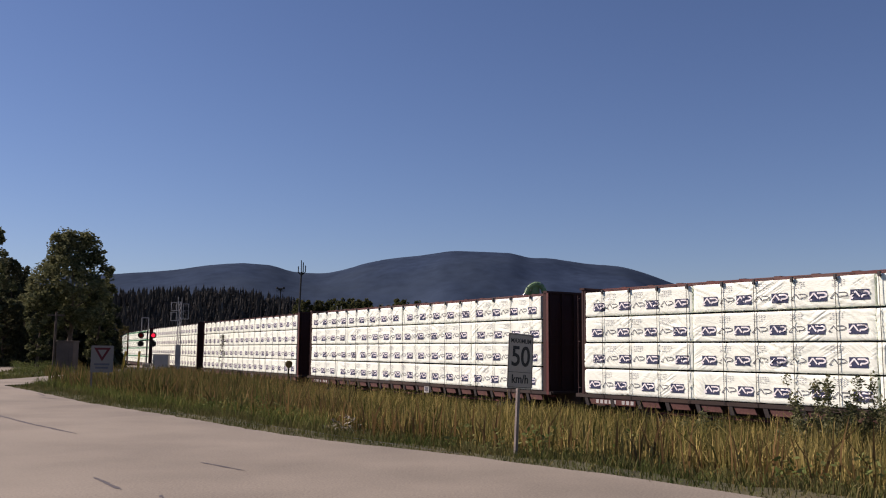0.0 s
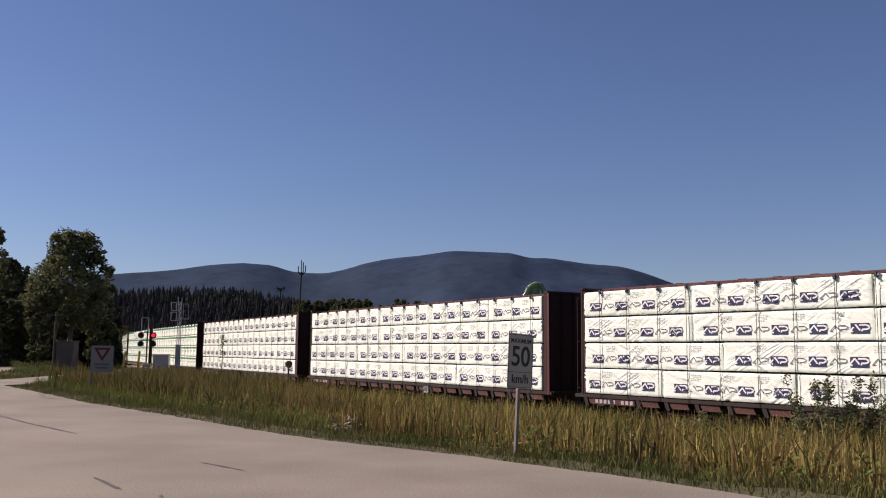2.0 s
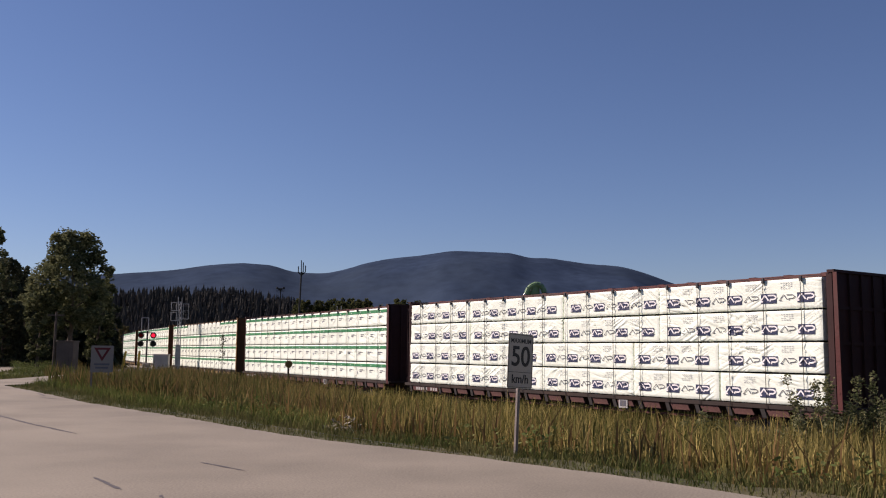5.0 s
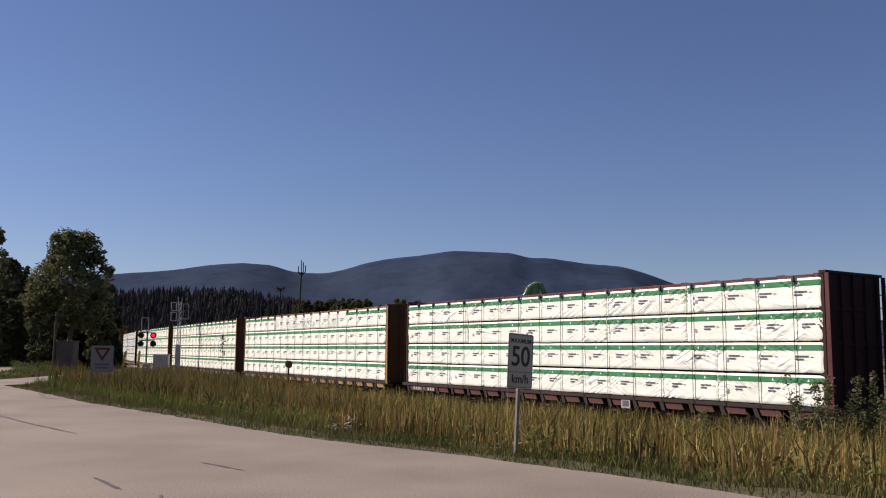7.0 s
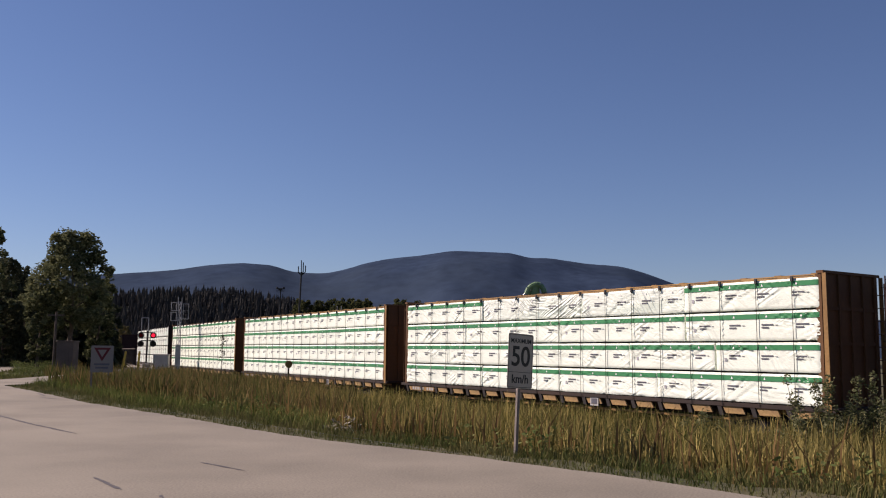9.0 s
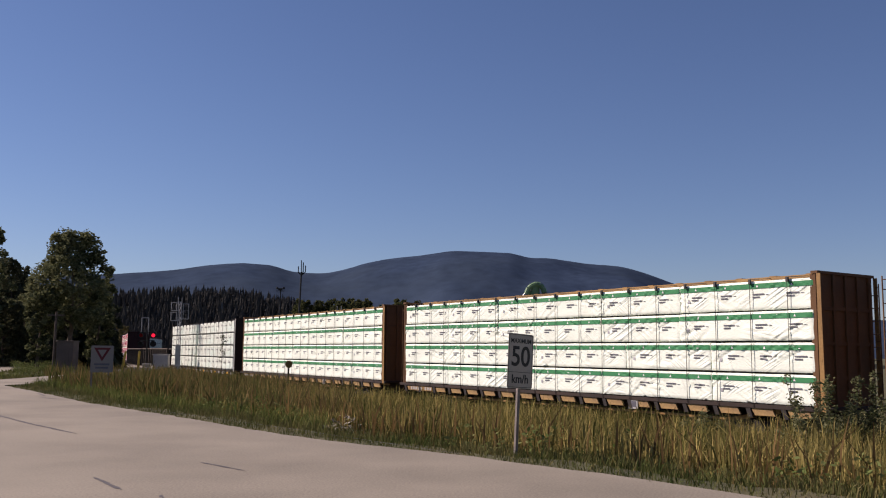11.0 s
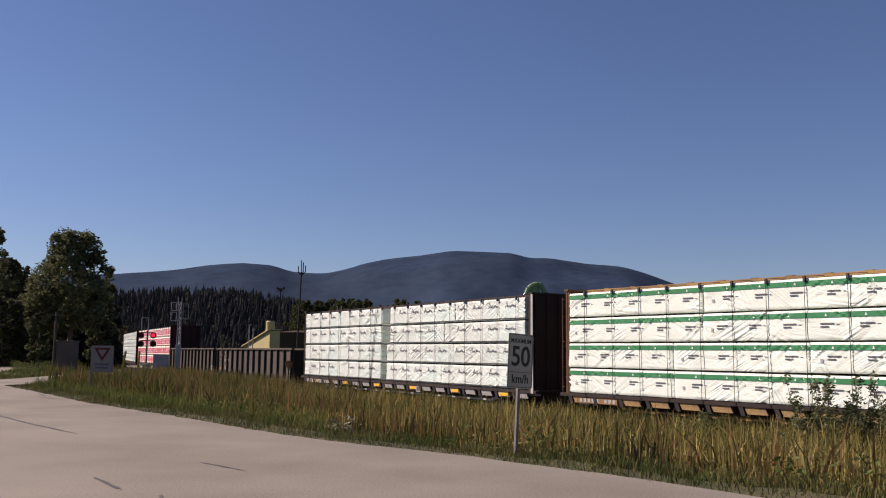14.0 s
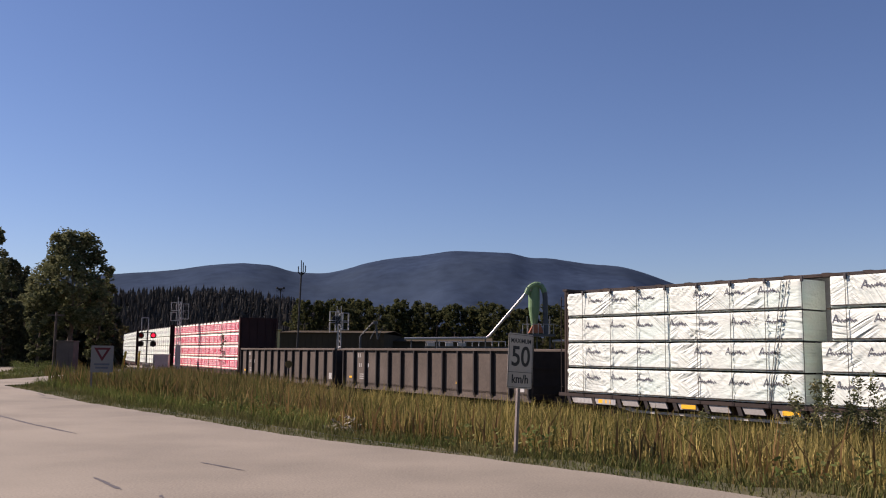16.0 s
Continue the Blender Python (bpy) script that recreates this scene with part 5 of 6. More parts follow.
def speed_sign():
    """Local -y is the face."""
    t = thing("speed_limit_sign", "weathered white speed limit sign on a leaning post", "road sign", pose(1.225, 15.0, -0.135) @ pose(0, 0, 0, 0, 3.2, 42))
    bm = bmesh.new()
    prism(bm, [(-0.03, 0.0), (0.03, 0.0), (0.03, 0.04), (0.012, 0.04), (0.012, 0.012), (-0.012, 0.012), (-0.012, 0.04), (-0.03, 0.04)], "z", -0.15, 1.95)
    part("post", bm, M_POST, t)
    face = part("panel", plate(0.6, 0.9, 0.006), M_WHITE, t, bevel=0.001)
    face.location = (0, -0.008, 1.62)
    e = pose(0, -0.0045, 0, 90, 0, 0)
    bm = bmesh.new()
    for x0, x1, z0, z1 in ((-0.285, 0.285, 0.425, 0.432), (-0.285, 0.285, -0.432, -0.425), (-0.285, -0.278, -0.425, 0.425), (0.278, 0.285, -0.425, 0.425)):
        box(bm, x0, x1, -0.006, -0.003, z0, z1)
    box(bm, -0.285, 0.285, -0.0055, -0.003, -0.187, -0.18)
    part("border", bm, M_BLACK, face)
    a = words("maximum_lettering", "MAXIMUM", 0.105, face, e @ pose(0, 0.325, 0), M_BLACK)
    words("number_lettering", "50", 0.46, face, e @ pose(0, 0.06, 0), M_BLACK)
    words("unit_lettering", "km/h", 0.2, face, e @ pose(0, -0.3, 0), M_BLACK)
    for z in (-0.36, 0.36):
        bm = bmesh.new()
        rod(bm, (0, -0.009, z), (0, -0.002, z), 0.011, n=8)
        part("bolt", bm, M_GALV, face)


M_POST = mat("weathered_post_steel", (0.22, 0.19, 0.17), 0.7, 0.4, vary=0.3)


def yield_sign():
    x, y = -13.05, 35.0
    z = float(ground_z(x, y)[0])
    t = thing("yield_sign", "white board with a red-edged yield triangle on two posts", "road sign", pose(x, y, z, 0, 0, 12))
    for px in (-0.36, 0.26):
        bm = bmesh.new()
        box(bm, px - 0.03, px + 0.03, 0.0, 0.04, 0, 1.5 - z)
        part("post", bm, M_POST, t)
    top = 1.76 - z
    face = part("panel", plate(0.82, 1.02, 0.012), M_BOARD, t)
    face.location = (0, -0.01, top - 0.51)
    bm = bmesh.new()
    prism(bm, [(-0.31, 0.43), (0.31, 0.43), (0, -0.09)], "y", -0.012, -0.007)
    part("triangle", bm, M_SIGNRED, face, "red triangle border", bevel=0.001)
    bm = bmesh.new()
    prism(bm, [(-0.165, 0.35), (0.165, 0.35), (0, 0.07)], "y", -0.016, -0.013)
    part("triangle_centre", bm, M_BOARD, face, "white triangle centre")
    for k, w in enumerate((0.56, 0.46)):
        bm = bmesh.new()
        box(bm, -w / 2, w / 2, -0.012, -0.007, -0.24 - k * 0.13, -0.17 - k * 0.13)
        part("lettering_bar", bm, M_INK, face)


def marker_sign():
    x, y = -7.9, 47.0
    z = float(ground_z(x, y)[0])
    t = thing("marker_sign", "dark octagonal marker board on a post beside the track", "railway sign", pose(x, y, z, 0, 0, 20))
    bm = bmesh.new()
    box(bm, -0.04, 0.04, -0.03, 0.03, 0, 2.1)
    part("post", bm, M_BLACKPAINT, t)
    bm = bmesh.new()
    prism(bm, [(0.2 * math.cos(radians(22.5 + 45 * k)), 2.14 + 0.2 * math.sin(radians(22.5 + 45 * k))) for k in range(8)], "y", -0.05, -0.03)
    part("board", bm, M_MARKER, t)


M_MARKER = mat("faded_brown_board", (0.17, 0.11, 0.035), 0.7, vary=0.3)


# ---- railway fixtures ----
def signal_mast(x, y, z, height, turn, head_dx, cab):
    t = thing("signal_mast", "galvanised lattice signal mast with caged platforms and a black lamp head", "railway signal", pose(x, y, z, 0, 0, turn), group="signal masts beside the track")
    h = height
    for px, py in ((-0.16, -0.16), (0.16, -0.16), (0.0, 0.18)):
        bm = bmesh.new()
        rod(bm, (px, py, 0), (px * 0.8, py * 0.8, h), 0.035, 0.03, 6)
        part("upright", bm, M_GALV, t)
    for k in range(int(h / 0.42)):
        z0 = k * 0.42
        bm = bmesh.new()
        rod(bm, (-0.16, -0.16, z0), (0.16, -0.16, z0 + 0.42), 0.014, n=5)
        part("brace", bm, M_GALV, t)
        bm = bmesh.new()
        rod(bm, (0.16, -0.16, z0), (0.0, 0.18, z0 + 0.42), 0.014, n=5)
        part("brace", bm, M_GALV, t)
    bm = bmesh.new()
    box(bm, -0.24, 0.2, -0.24, 0.2, 0, cab)
    part("equipment_case", bm, M_GALV, t, bevel=0.01)
    for sx in (-0.5, 0.5):
        for k in range(2):
            za = h - 1.65 + 0.85 * k if sx < 0 else h - 1.5 + 0.6 * k
            bm = bmesh.new()
            c = [(sx - 0.22, za), (sx + 0.22, za), (sx + 0.22, za + 0.7), (sx - 0.22, za + 0.7)]
            for (xa, z1), (xb, z2) in zip(c, c[1:] + c[:1]):
                rod(bm, (xa, -0.2, z1), (xb, -0.2, z2), 0.025, n=5)
                rod(bm, (xa, 0.2, z1), (xb, 0.2, z2), 0.025, n=5)
                rod(bm, (xa, -0.2, z1), (xa, 0.2, z1), 0.025, n=5)
            rod(bm, (min(sx, 0), 0, za), (max(sx, 0), 0, za), 0.03, n=5)
            part("platform_cage", bm, M_GALV, t)
    head = bmesh.new()
    rod(head, (head_dx, -0.16, h - 0.75), (head_dx, -0.10, h - 0.75), 0.34, n=20)
    for k in (-0.14, 0.12):
        rod(head, (head_dx, -0.36, h - 0.75 + k), (head_dx, -0.16, h - 0.75 + k), 0.1, n=10)
    rod(head, (0, -0.1, h - 0.75), (head_dx, -0.1, h - 0.75), 0.03, n=5)
    part("lamp_head", head, M_BLACKPAINT, t, "black round lamp head")
    for px in (-0.18, 0.14):
        bm = bmesh.new()
        rod(bm, (px, 0, h - 0.2), (px, 0, h + 0.35), 0.022, n=5)
        part("antenna", bm, M_GALV, t)


def crossing_signal():
    x, y = -27.9, 86.0
    z = -0.55
    t = thing("crossing_signal", "level crossing signal with paired red flashing lamps, one lit", "railway signal", pose(x, y, z, 0, 0, 6))
    bm = bmesh.new()
    rod(bm, (0, 0, 0), (0, 0, 4.0), 0.08, 0.07, 10)
    part("mast", bm, M_BLACKPAINT, t)
    bm = bmesh.new()
    for px in (-0.52, 0.1):
        rod(bm, (px - 0.04, 0, 3.6), (px - 0.04, 0, 5.2), 0.04, n=6)
    rod(bm, (-0.56, 0, 5.2), (0.06, 0, 5.2), 0.05, n=6)
    part("top_bracket", bm, M_GALV, t)
    for row, zz in enumerate((3.55, 2.75)):
        bm = bmesh.new()
        rod(bm, (-0.6, 0, zz + 0.25 * (row == 0) + 0.3 * row), (0.7, 0, zz + 0.25 * (row == 0) + 0.3 * row), 0.045, n=6)
        part("cross_arm", bm, M_BLACKPAINT, t)
        for k, px in enumerate((-0.55, 0.58)):
            bm = bmesh.new()
            rod(bm, (px, -0.16, zz), (px, -0.12, zz), 0.29, n=20)
            rod(bm, (px, -0.12, zz), (px, 0.1, zz), 0.16, n=12)
            part("backing_disc", bm, M_BLACKPAINT, t)
            if row == 0:
                bm = bmesh.new()
                rod(bm, (px, -0.19, zz), (px, -0.165, zz), 0.17, n=18)
                part("lamp", bm, M_LAMP if k else M_LAMP_DIM, t, "lit red lamp" if k else "unlit red lamp")
            bm = bmesh.new()
            for a in range(9):
                a0, a1 = radians(a * 20), radians(a * 20 + 20)
                c = [(px + 0.22 * math.cos(a0), zz + 0.22 * math.sin(a0)), (px + 0.22 * math.cos(a1), zz + 0.22 * math.sin(a1)),
                     (px + 0.235 * math.cos(a1), zz + 0.235 * math.sin(a1)), (px + 0.235 * math.cos(a0), zz + 0.235 * math.sin(a0))]
                prism(bm, c, "y", -0.4, -0.16)
            part("visor", bm, M_BLACKPAINT, t)
    bm = bmesh.new()
    box(bm, -0.3, 0.45, -0.25, 0.25, 0, 0.9)
    part("base_box", bm, M_GALV, t, bevel=0.03)


def equipment_cabinet():
    t = thing("equipment_cabinet", "grey steel railway equipment cabinet in the grass", "cabinet", pose(-24.0, 78.0, -0.5, 0, 0, 8))
    bm = bmesh.new()
    box(bm, -0.62, 0.62, -0.5, 0.5, 0.12, 1.7)
    part("body", bm, M_CABINET, t, bevel=0.02)
    bm = bmesh.new()
    box(bm, -0.67, 0.67, -0.55, 0.55, 1.7, 1.78)
    part("roof", bm, M_CABINET, t, bevel=0.02)
    for px in (-0.3, 0.3):
        bm = bmesh.new()
        box(bm, px - 0.27, px + 0.27, -0.52, -0.5, 0.2, 1.62)
        part("door", bm, M_CABINET, t, bevel=0.005)
    bm = bmesh.new()
    box(bm, -0.68, 0.68, -0.55, 0.55, -0.3, 0.12)
    part("plinth", bm, M_CONCRETE, t)


def yellow_post(x, y, lean):
    z = float(ground_z(x, y)[0])
    t = thing("marker_post", "leaning yellow marker post by the crossing", "post", pose(x, y, z, 0, lean, 0), group="yellow marker posts")
    bm = bmesh.new()
    rod(bm, (0, 0, -0.1), (0, 0, 1.55), 0.09, n=10)
    part("post", bm, M_YELLOW, t)
    bm = bmesh.new()
    rod(bm, (0, 0, 1.55), (0, 0, 1.62), 0.1, 0.06, n=10)
    part("cap", bm, M_YELLOW, t)


def concrete_hut():
    t = thing("utility_hut", "small stained concrete utility hut under the poplar", "hut", pose(-27.2, 66.0, -0.3, 0, 0, 4))
    bm = bmesh.new()
    box(bm, -0.55, 0.65, -0.6, 0.6, 0, 2.45)
    part("body", bm, M_CONCRETE, t, bevel=0.03)
    bm = bmesh.new()
    box(bm, -0.6, 0.7, -0.66, 0.66, 2.45, 2.53)
    part("roof", bm, M_CONCRETE, t, bevel=0.02)
    bm = bmesh.new()
    box(bm, -0.35, 0.35, -0.625, -0.6, 0.05, 1.85)
    part("door", bm, M_CONCRETE, t)
    t = thing("utility_pole", "weathered wooden pole beside the concrete hut", "pole", pose(-27.9, 65.5, -0.3))
    bm = bmesh.new()
    rod(bm, (0, 0, 0), (0, 0, 4.6), 0.11, 0.08, 9)
    part("shaft", bm, M_BARK, t)
    bm = bmesh.new()
    box(bm, -0.6, 0.6, -0.06, 0.06, 4.3, 4.4)
    part("crossarm", bm, M_BARK, t)


# ---- mill beyond the railway ----
def at(px, py, d):
    """Plan and height of a sight line at distance d."""
    return (px - 784) / 1600 * d, d, 1.6 + (625.3 + 0.01 * (px - 784) - py) / 1600 * d


def shed(name, x0, x1, d, depth, top, ridge, wall, label, turn=0):
    t = thing(name, label, "building", pose((x0 + x1) / 2, d, -1.2, 0, 0, turn))
    w = (x1 - x0) / 2
    h = top + 1.2
    bm = bmesh.new()
    box(bm, -w, w, 0, depth, 0, h)
    part("wall", bm, wall, t)
    bm = bmesh.new()
    prism(bm, [(-0.4, h), (depth / 2, h + ridge), (depth + 0.4, h), (depth + 0.4, h + 0.12), (depth / 2, h + ridge + 0.12), (-0.4, h + 0.12)], "x", -w - 0.3, w + 0.3)
    part("roof", bm, M_SHED, t)
    rib = bmesh.new()
    box(rib, -0.04, 0.04, -0.05, 0.0, 0, h)
    me = mesh_of(rib, "cladding_rib", wall)
    for k in range(int(2 * w / 0.9)):
        part("cladding_rib", me, None, t).location.x = -w + 0.45 + k * 0.9
    return t


def build_mill():
    shed("mill_shed", -25.5, -9.0, 142, 18, 4.5, 0.5, M_SHED, "long brown sheet-metal mill shed", -6)
    shed("mill_shed", -9.5, 8.0, 150, 16, 3.4, 0.7, M_SHED, "low brown sheet-metal mill shed", -3)
    # cream lean-to with its tank
    t = thing("lean_to", "cream lean-to building with a sloping roof", "building", pose(-23.4, 118, -1.2, 0, 0, -55))
    bm = bmesh.new()
    prism(bm, [(-5.8, 0), (2.4, 0), (2.4, 5.4), (1.8, 5.4), (-5.8, 3.4)], "y", 0, 1.4)
    part("wall", bm, M_CREAM, t)
    bm = bmesh.new()
    prism(bm, [(-6.0, 3.4), (2.5, 5.5), (2.5, 5.62), (-6.0, 3.52)], "y", -0.3, 1.6)
    part("roof", bm, M_CREAM, t)
    x, y, z = at(481, 570, 124)
    t = thing("silo_tank", "cream cylindrical tank above the lean-to", "tank", pose(x, y, -1.2))
    bm = bmesh.new()
    rod(bm, (0, 0, 0), (0, 0, z + 1.1), 0.62, n=20)
    part("shell", bm, M_CREAM, t, smooth=False)
    bm = bmesh.new()
    rod(bm, (0, 0, z + 1.1), (0, 0, z + 1.3), 0.64, 0.5, n=20)
    part("cap", bm, M_CREAM, t)
    for px, top in ((444, 575), (451, 583)):
        x, y, z = at(px, top, 116)
        t = thing("vent_pipe", "thin grey vent pipe beside the lean-to", "pipe", pose(x, y, -1.2))
        bm = bmesh.new()
        rod(bm, (0, 0, 0), (0, 0, z + 1.2), 0.07, n=8)
        part("shaft", bm, M_GALV, t)
        bm = bmesh.new()
        rod(bm, (-0.02, 0, z + 1.2), (0.25, 0, z + 1.1), 0.08, n=8)
        part("cowl", bm, M_GALV, t)
    # tall antenna mast
    x, y, z = at(528, 482, 112)
    t = thing("antenna_mast", "tall slender steel mast with four upright antennas", "mast", pose(x, y, -1.2))
    bm = bmesh.new()
    rod(bm, (-0.0, 0, 0), (0.35, 0, z + 1.2), 0.13, 0.1, 8)
    part("shaft", bm, M_BLACKPAINT, t)
    for k, (dx, top) in enumerate(((-0.38, 0.7), (-0.02, 1.45), (0.22, 1.2), (0.5, 0.8))):
        bm = bmesh.new()
        rod(bm, (0.35, 0, z + 0.75), (0.35 + dx, 0, z + 1.2), 0.07, n=6)
        rod(bm, (0.35 + dx, 0, z + 1.2), (0.35 + dx, 0, z + 1.2 + top), 0.06, n=6)
        part("antenna", bm, M_BLACKPAINT, t)
    # floodlight pole
    x, y, z = at(497, 513, 150)
    t = thing("floodlight_pole", "tall pole with a cluster of floodlights", "lamp post", pose(x, y, -1.2))
    bm = bmesh.new()
    rod(bm, (0, 0, 0), (0, 0, z + 1.2), 0.12, 0.08, 8)
    part("shaft", bm, M_BLACKPAINT, t)
    for dx in (-0.9, -0.3, 0.3, 0.9):
        bm = bmesh.new()
        box(bm, dx * 0.6 - 0.16, dx * 0.6 + 0.16, -0.3, 0.1, z + 0.95 + 0.3 * abs(dx), z + 1.3 + 0.3 * abs(dx))
        part("floodlight", bm, M_BLACKPAINT, t, bevel=0.03)
    bm = bmesh.new()
    box(bm, -0.7, 0.7, -0.06, 0.06, z + 0.88, z + 0.98)
    part("crossbar", bm, M_BLACKPAINT, t)
    # pale vent stack
    x, y, z = at(394, 537, 190)
    t = thing("vent_stack", "pale slim stack before the woods", "stack", pose(x, y, -1.2))
    bm = bmesh.new()
    rod(bm, (0, 0, 0), (0, 0, z + 1.2), 0.07, 0.07, 8)
    part("shaft", bm, M_BLACKPAINT, t)
    bm = bmesh.new()
    box(bm, -0.14, 0.14, -0.1, 0.1, z - 0.1, z + 1.3)
    part("antenna_panel", bm, M_DUCT, t)
    # dust cyclone, duct and conveyor pipe
    d = 95.0
    X = lambda px: at(px, 500, d)[0]
    Z = lambda px, py: at(px, py, d)[2] + 1.2
    t = thing("dust_cyclone", "green dust cyclone with a bent duct on top", "cyclone", pose(0, d, -1.2))
    bm = bmesh.new()
    rod(bm, (X(946), 0, Z(946, 545)), (X(946), 0, Z(946, 508)), 0.6, n=18)
    rod(bm, (X(946), 0, Z(946, 590)), (X(946), 0, Z(946, 545)), 0.2, 0.6, n=18)
    part("cone", bm, M_CYCLONE, t, smooth=False)
    pts = [(932, 522), (936, 512), (942, 507), (949, 504.5), (956, 506), (961, 511), (964, 519), (965, 532), (965.5, 560), (966, 592)]
    bm = bmesh.new()
    for (a, b), (c, e) in zip(pts[:6], pts[1:7]):
        rod(bm, (X(a), -0.4, Z(a, b)), (X(c), -0.4, Z(c, e)), 0.3, n=10)
    part("elbow", bm, M_CYCLONE, t)
    bm = bmesh.new()
    for (a, b), (c, e) in zip(pts[6:-1], pts[7:]):
        rod(bm, (X(a), -0.4, Z(a, b)), (X(c), -0.4, Z(c, e)), 0.27, n=10)
    part("down_duct", bm, M_DUCT, t)
    for px in (935, 952, 975):
        bm = bmesh.new()
        rod(bm, (X(px), 0.5, 0), (X(px), 0.5, Z(px, 560)), 0.07, n=6)
        part("leg", bm, M_DUCT, t)
    bm = bmesh.new()
    box(bm, X(925), X(982), -0.8, 1.0, Z(950, 596), Z(950, 592))
    part("platform", bm, M_DUCT, t)
    for k in range(7):
        px = 925 + k * 9
        bm = bmesh.new()
        rod(bm, (X(px), -0.8, Z(px, 592)), (X(px), -0.8, Z(px, 574)), 0.03, n=5)
        part("rail_post", bm, M_GALV, t)
    bm = bmesh.new()
    rod(bm, (X(925), -0.8, Z(925, 575)), (X(982), -0.8, Z(982, 575)), 0.03, n=5)
    part("handrail", bm, M_GALV, t)
    bm = bmesh.new()
    prism(bm, [(X(936), Z(936, 590)), (X(962), Z(962, 590)), (X(955), Z(955, 573)), (X(943), Z(943, 576))], "y", -0.7, 0.4)
    part("hopper", bm, M_HOPPER, t, "rusty orange hopper")
    t = thing("conveyor_pipe", "silver blower pipe running level and then up to the cyclone", "pipe", pose(0, d, -1.2))
    run = [(718, 600), (862, 599), (868, 594), (934, 517), (940, 514)]
    bm = bmesh.new()
    for (a, b), (c, e) in zip(run[:-1], run[1:]):
        rod(bm, (X(a), -0.5, Z(a, b)), (X(c), -0.5, Z(c, e)), 0.14, n=10)
    part("pipe", bm, M_GALV, t)
    for px in (730, 775, 820, 860):
        bm = bmesh.new()
        rod(bm, (X(px), -0.5, 0), (X(px), -0.5, Z(px, 600)), 0.06, n=6)
        part("support", bm, M_DUCT, t)
    t = thing("conveyor_pipe", "short silver pipe beside the cyclone", "pipe", pose(0, d, -1.2))
    bm = bmesh.new()
    rod(bm, (X(978), 0, Z(978, 604)), (X(1030), 0, Z(1030, 604)), 0.14, n=10)
    part("pipe", bm, M_GALV, t)
    for px in (982, 1026):
        bm = bmesh.new()
        rod(bm, (X(px), 0, 0), (X(px), 0, Z(px, 604)), 0.06, n=6)
        part("support", bm, M_DUCT, t)
    # catwalk machinery under the pipe
    t = thing("log_deck", "low steel log deck with rails and rollers", "machinery", pose(0, d + 3, -1.2))
    bm = bmesh.new()
    box(bm, X(752), X(905), 0, 1.5, 0, Z(800, 613))
    part("frame", bm, M_DUCT, t)
    for px in range(755, 905, 12):
        bm = bmesh.new()
        rod(bm, (X(px), 0, Z(px, 613)), (X(px), 0, Z(px, 604)), 0.05, n=6)
        part("rail_post", bm, M_GALV, t)
    bm = bmesh.new()
    rod(bm, (X(755), 0, Z(755, 604.5)), (X(900), 0, Z(900, 604.5)), 0.05, n=6)
    part("handrail", bm, M_GALV, t)
    for px in (757, 790, 812):
        bm = bmesh.new()
        box(bm, X(px), X(px + 14), -0.3, 0.4, Z(px, 613), Z(px, 606))
        part("roller_box", bm, M_PALE, t, bevel=0.02)
    # loader boom
    t = thing("log_loader_boom", "steel boom with a grapple above the sheds", "machinery", pose(0, 100, -1.2))
    XX = lambda px: at(px, 500, 100)[0]
    ZZ = lambda px, py: at(px, py, 100)[2] + 1.2
    for name, a, b, r in (("boom", (640, 596), (658, 576), 0.07), ("boom", (658, 576), (666, 570), 0.1), ("stick", (666, 570), (671, 601), 0.1), ("stay", (658, 600), (668, 580), 0.05), ("mast", (640, 670), (640, 596), 0.12), ("brace", (671, 601), (680, 577), 0.04)):
        bm = bmesh.new()
        rod(bm, (XX(a[0]), 0, max(0, ZZ(*a))), (XX(b[0]), 0, ZZ(*b)), r, n=7)
        part(name, bm, M_DUCT, t)
    bm = bmesh.new()
    box(bm, XX(662), XX(670), -0.3, 0.3, ZZ(666, 575), ZZ(666, 569))
    part("head", bm, M_DUCT, t, bevel=0.05)


M_DUCT = mat("dull_dark_steel", (0.07, 0.075, 0.08), 0.6, 0.3, vary=0.25)
M_HOPPER = mat("rusty_orange_paint", (0.28, 0.1, 0.05), 0.7, vary=0.3)


# ---- sealed cracks in the road ----
def seal(pts, w, seed):
    r = random.Random(seed)
    p = dense(pts, 0.12)
    v, f = [], []
    n = len(p)
    for i, (x, y) in enumerate(p):
        k = w * (0.5 + r.random()) * min(1, 0.25 + 4 * min(i, n - 1 - i) / n)
        j = 0.03 * noise.noise((x * 2, y * 2, seed))
        v += [(x + j, y - k, 0.004), (x + j, y + k, 0.004)]
        if i:
            f.append((2 * i - 2, 2 * i, 2 * i + 1, 2 * i - 1))
    ob = new("crack_seal", raw("crack_seal", v, f, M_SEAL))
    tagged(ob, "dark tar line sealing a crack in the road", "road marking", kind="structure")


def build_seals():
    for i, (pts, w) in enumerate([([(-4.45, 11.75), (-3.6, 10.55)], 0.035), ([(-3.55, 13.4), (-2.5, 12.3)], 0.025), ([(-3.2, 10.4), (-2.9, 9.9)], 0.03),
                                  ([(-11.5, 23.2), (-9.1, 20.1), (-6.9, 17.5)], 0.035), ([(-14.8, 33.5), (-13.6, 31.5)], 0.06), ([(-13.6, 30.8), (-12.4, 29.6), (-11.6, 29.9)], 0.04),
                                  ([(-9, 26.2), (-3, 19.0), (1, 13.8)], 0.012)]):
        seal(pts, w * 1.5, i)


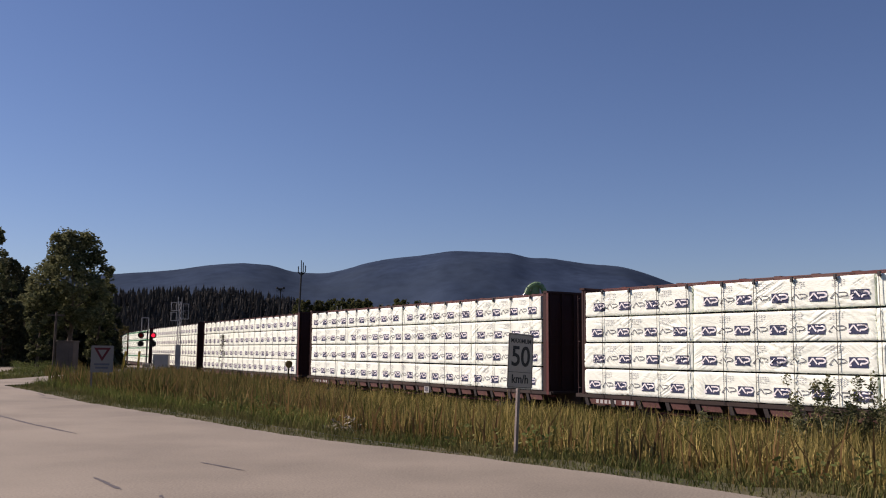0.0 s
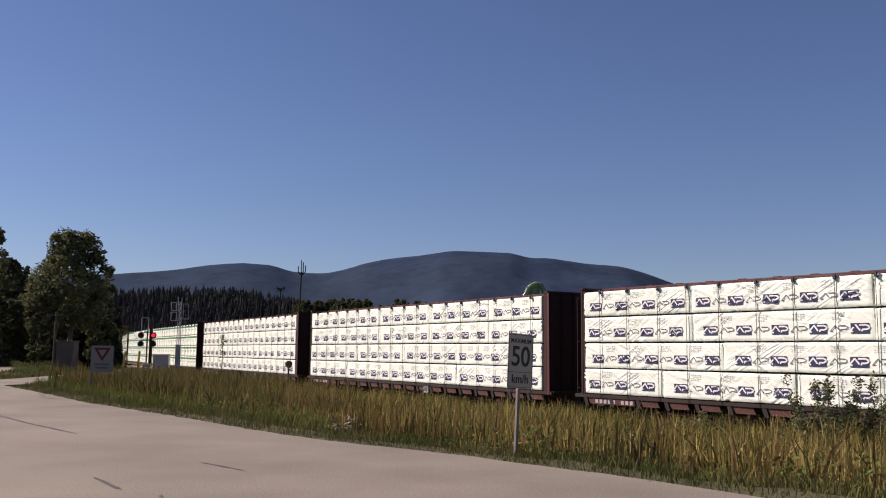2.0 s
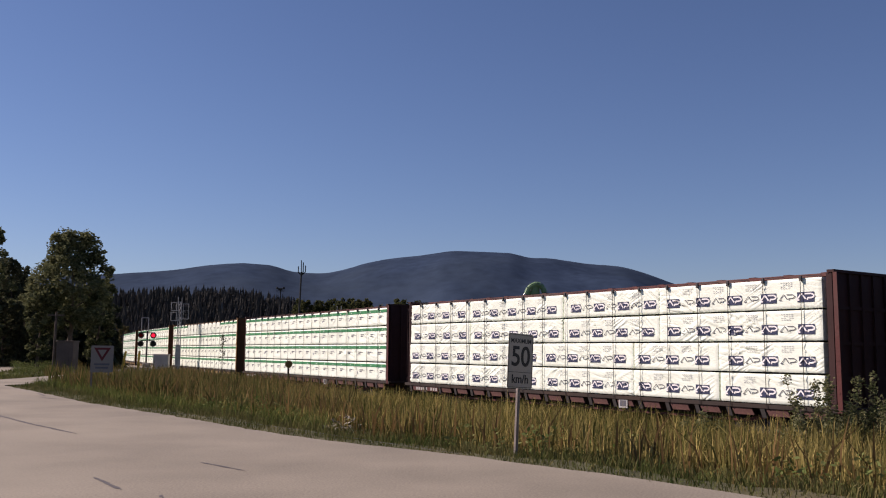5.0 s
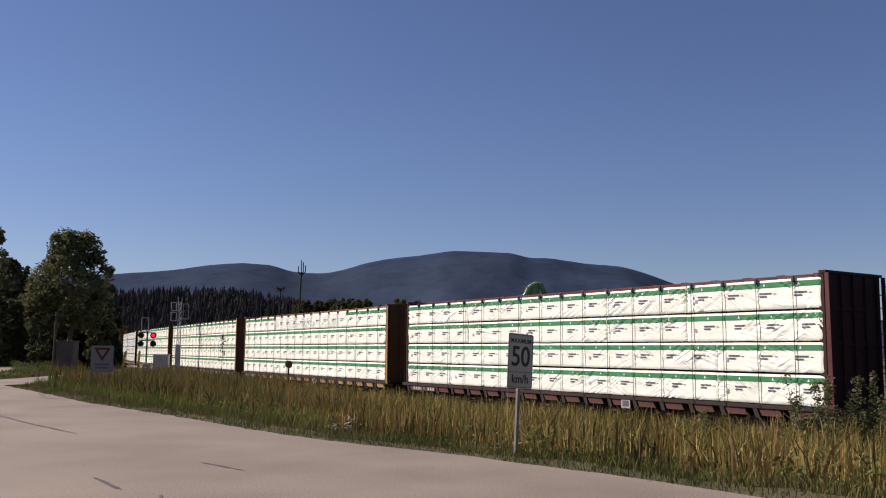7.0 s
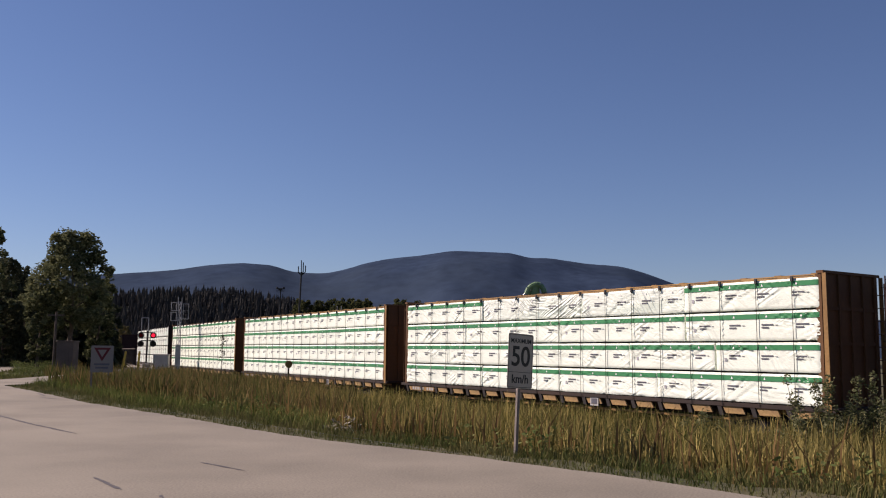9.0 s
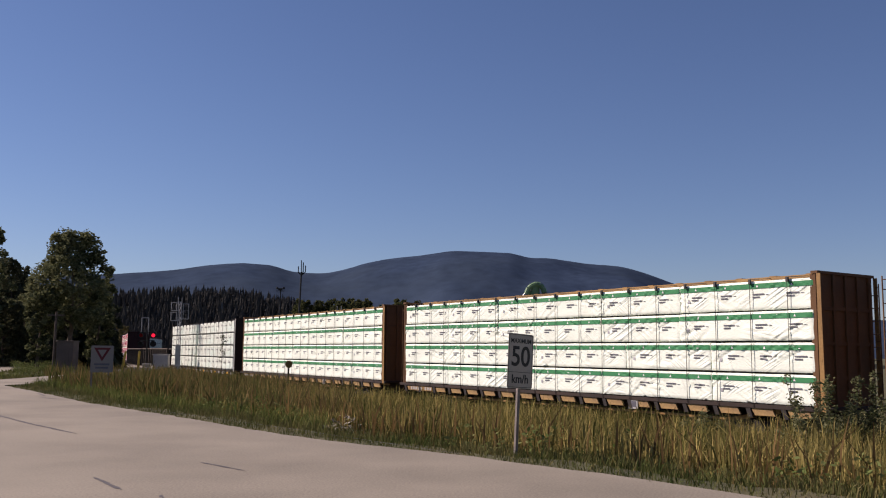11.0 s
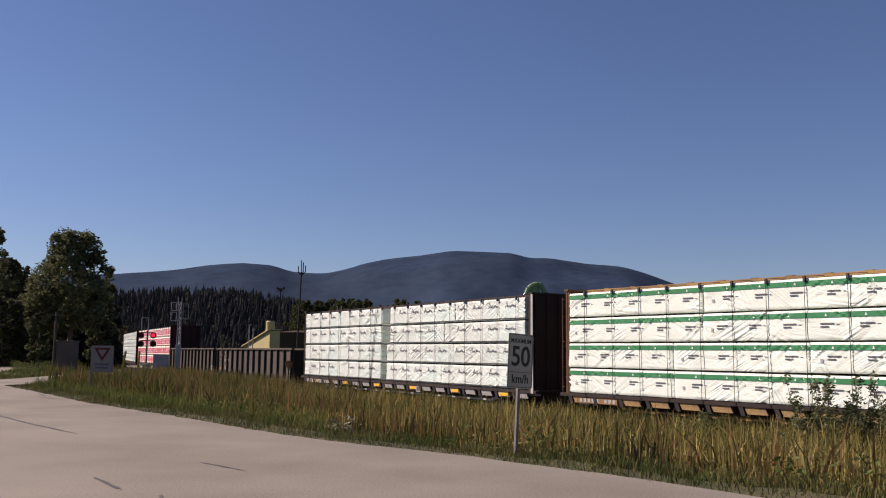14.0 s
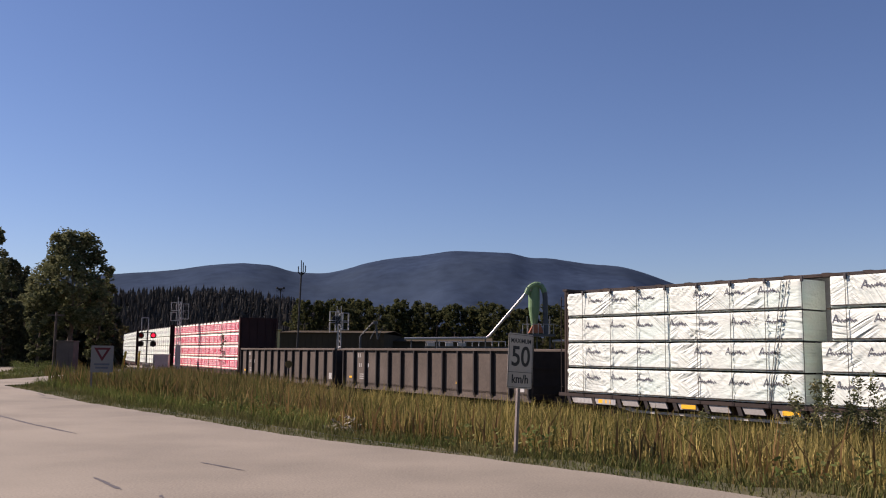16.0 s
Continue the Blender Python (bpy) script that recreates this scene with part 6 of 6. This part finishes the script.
speed_sign()
yield_sign()
marker_sign()
signal_mast(-22.6, 78.0, -0.5, 6.3, 15, 0.55, 2.6)
signal_mast(-7.96, 70.0, -1.2, 6.0, 15, -0.25, 0.6)
crossing_signal()
equipment_cabinet()
yellow_post(-24.9, 71.0, 9)
yellow_post(-24.0, 72.0, 3)
concrete_hut()
build_mill()
build_seals()


motions()
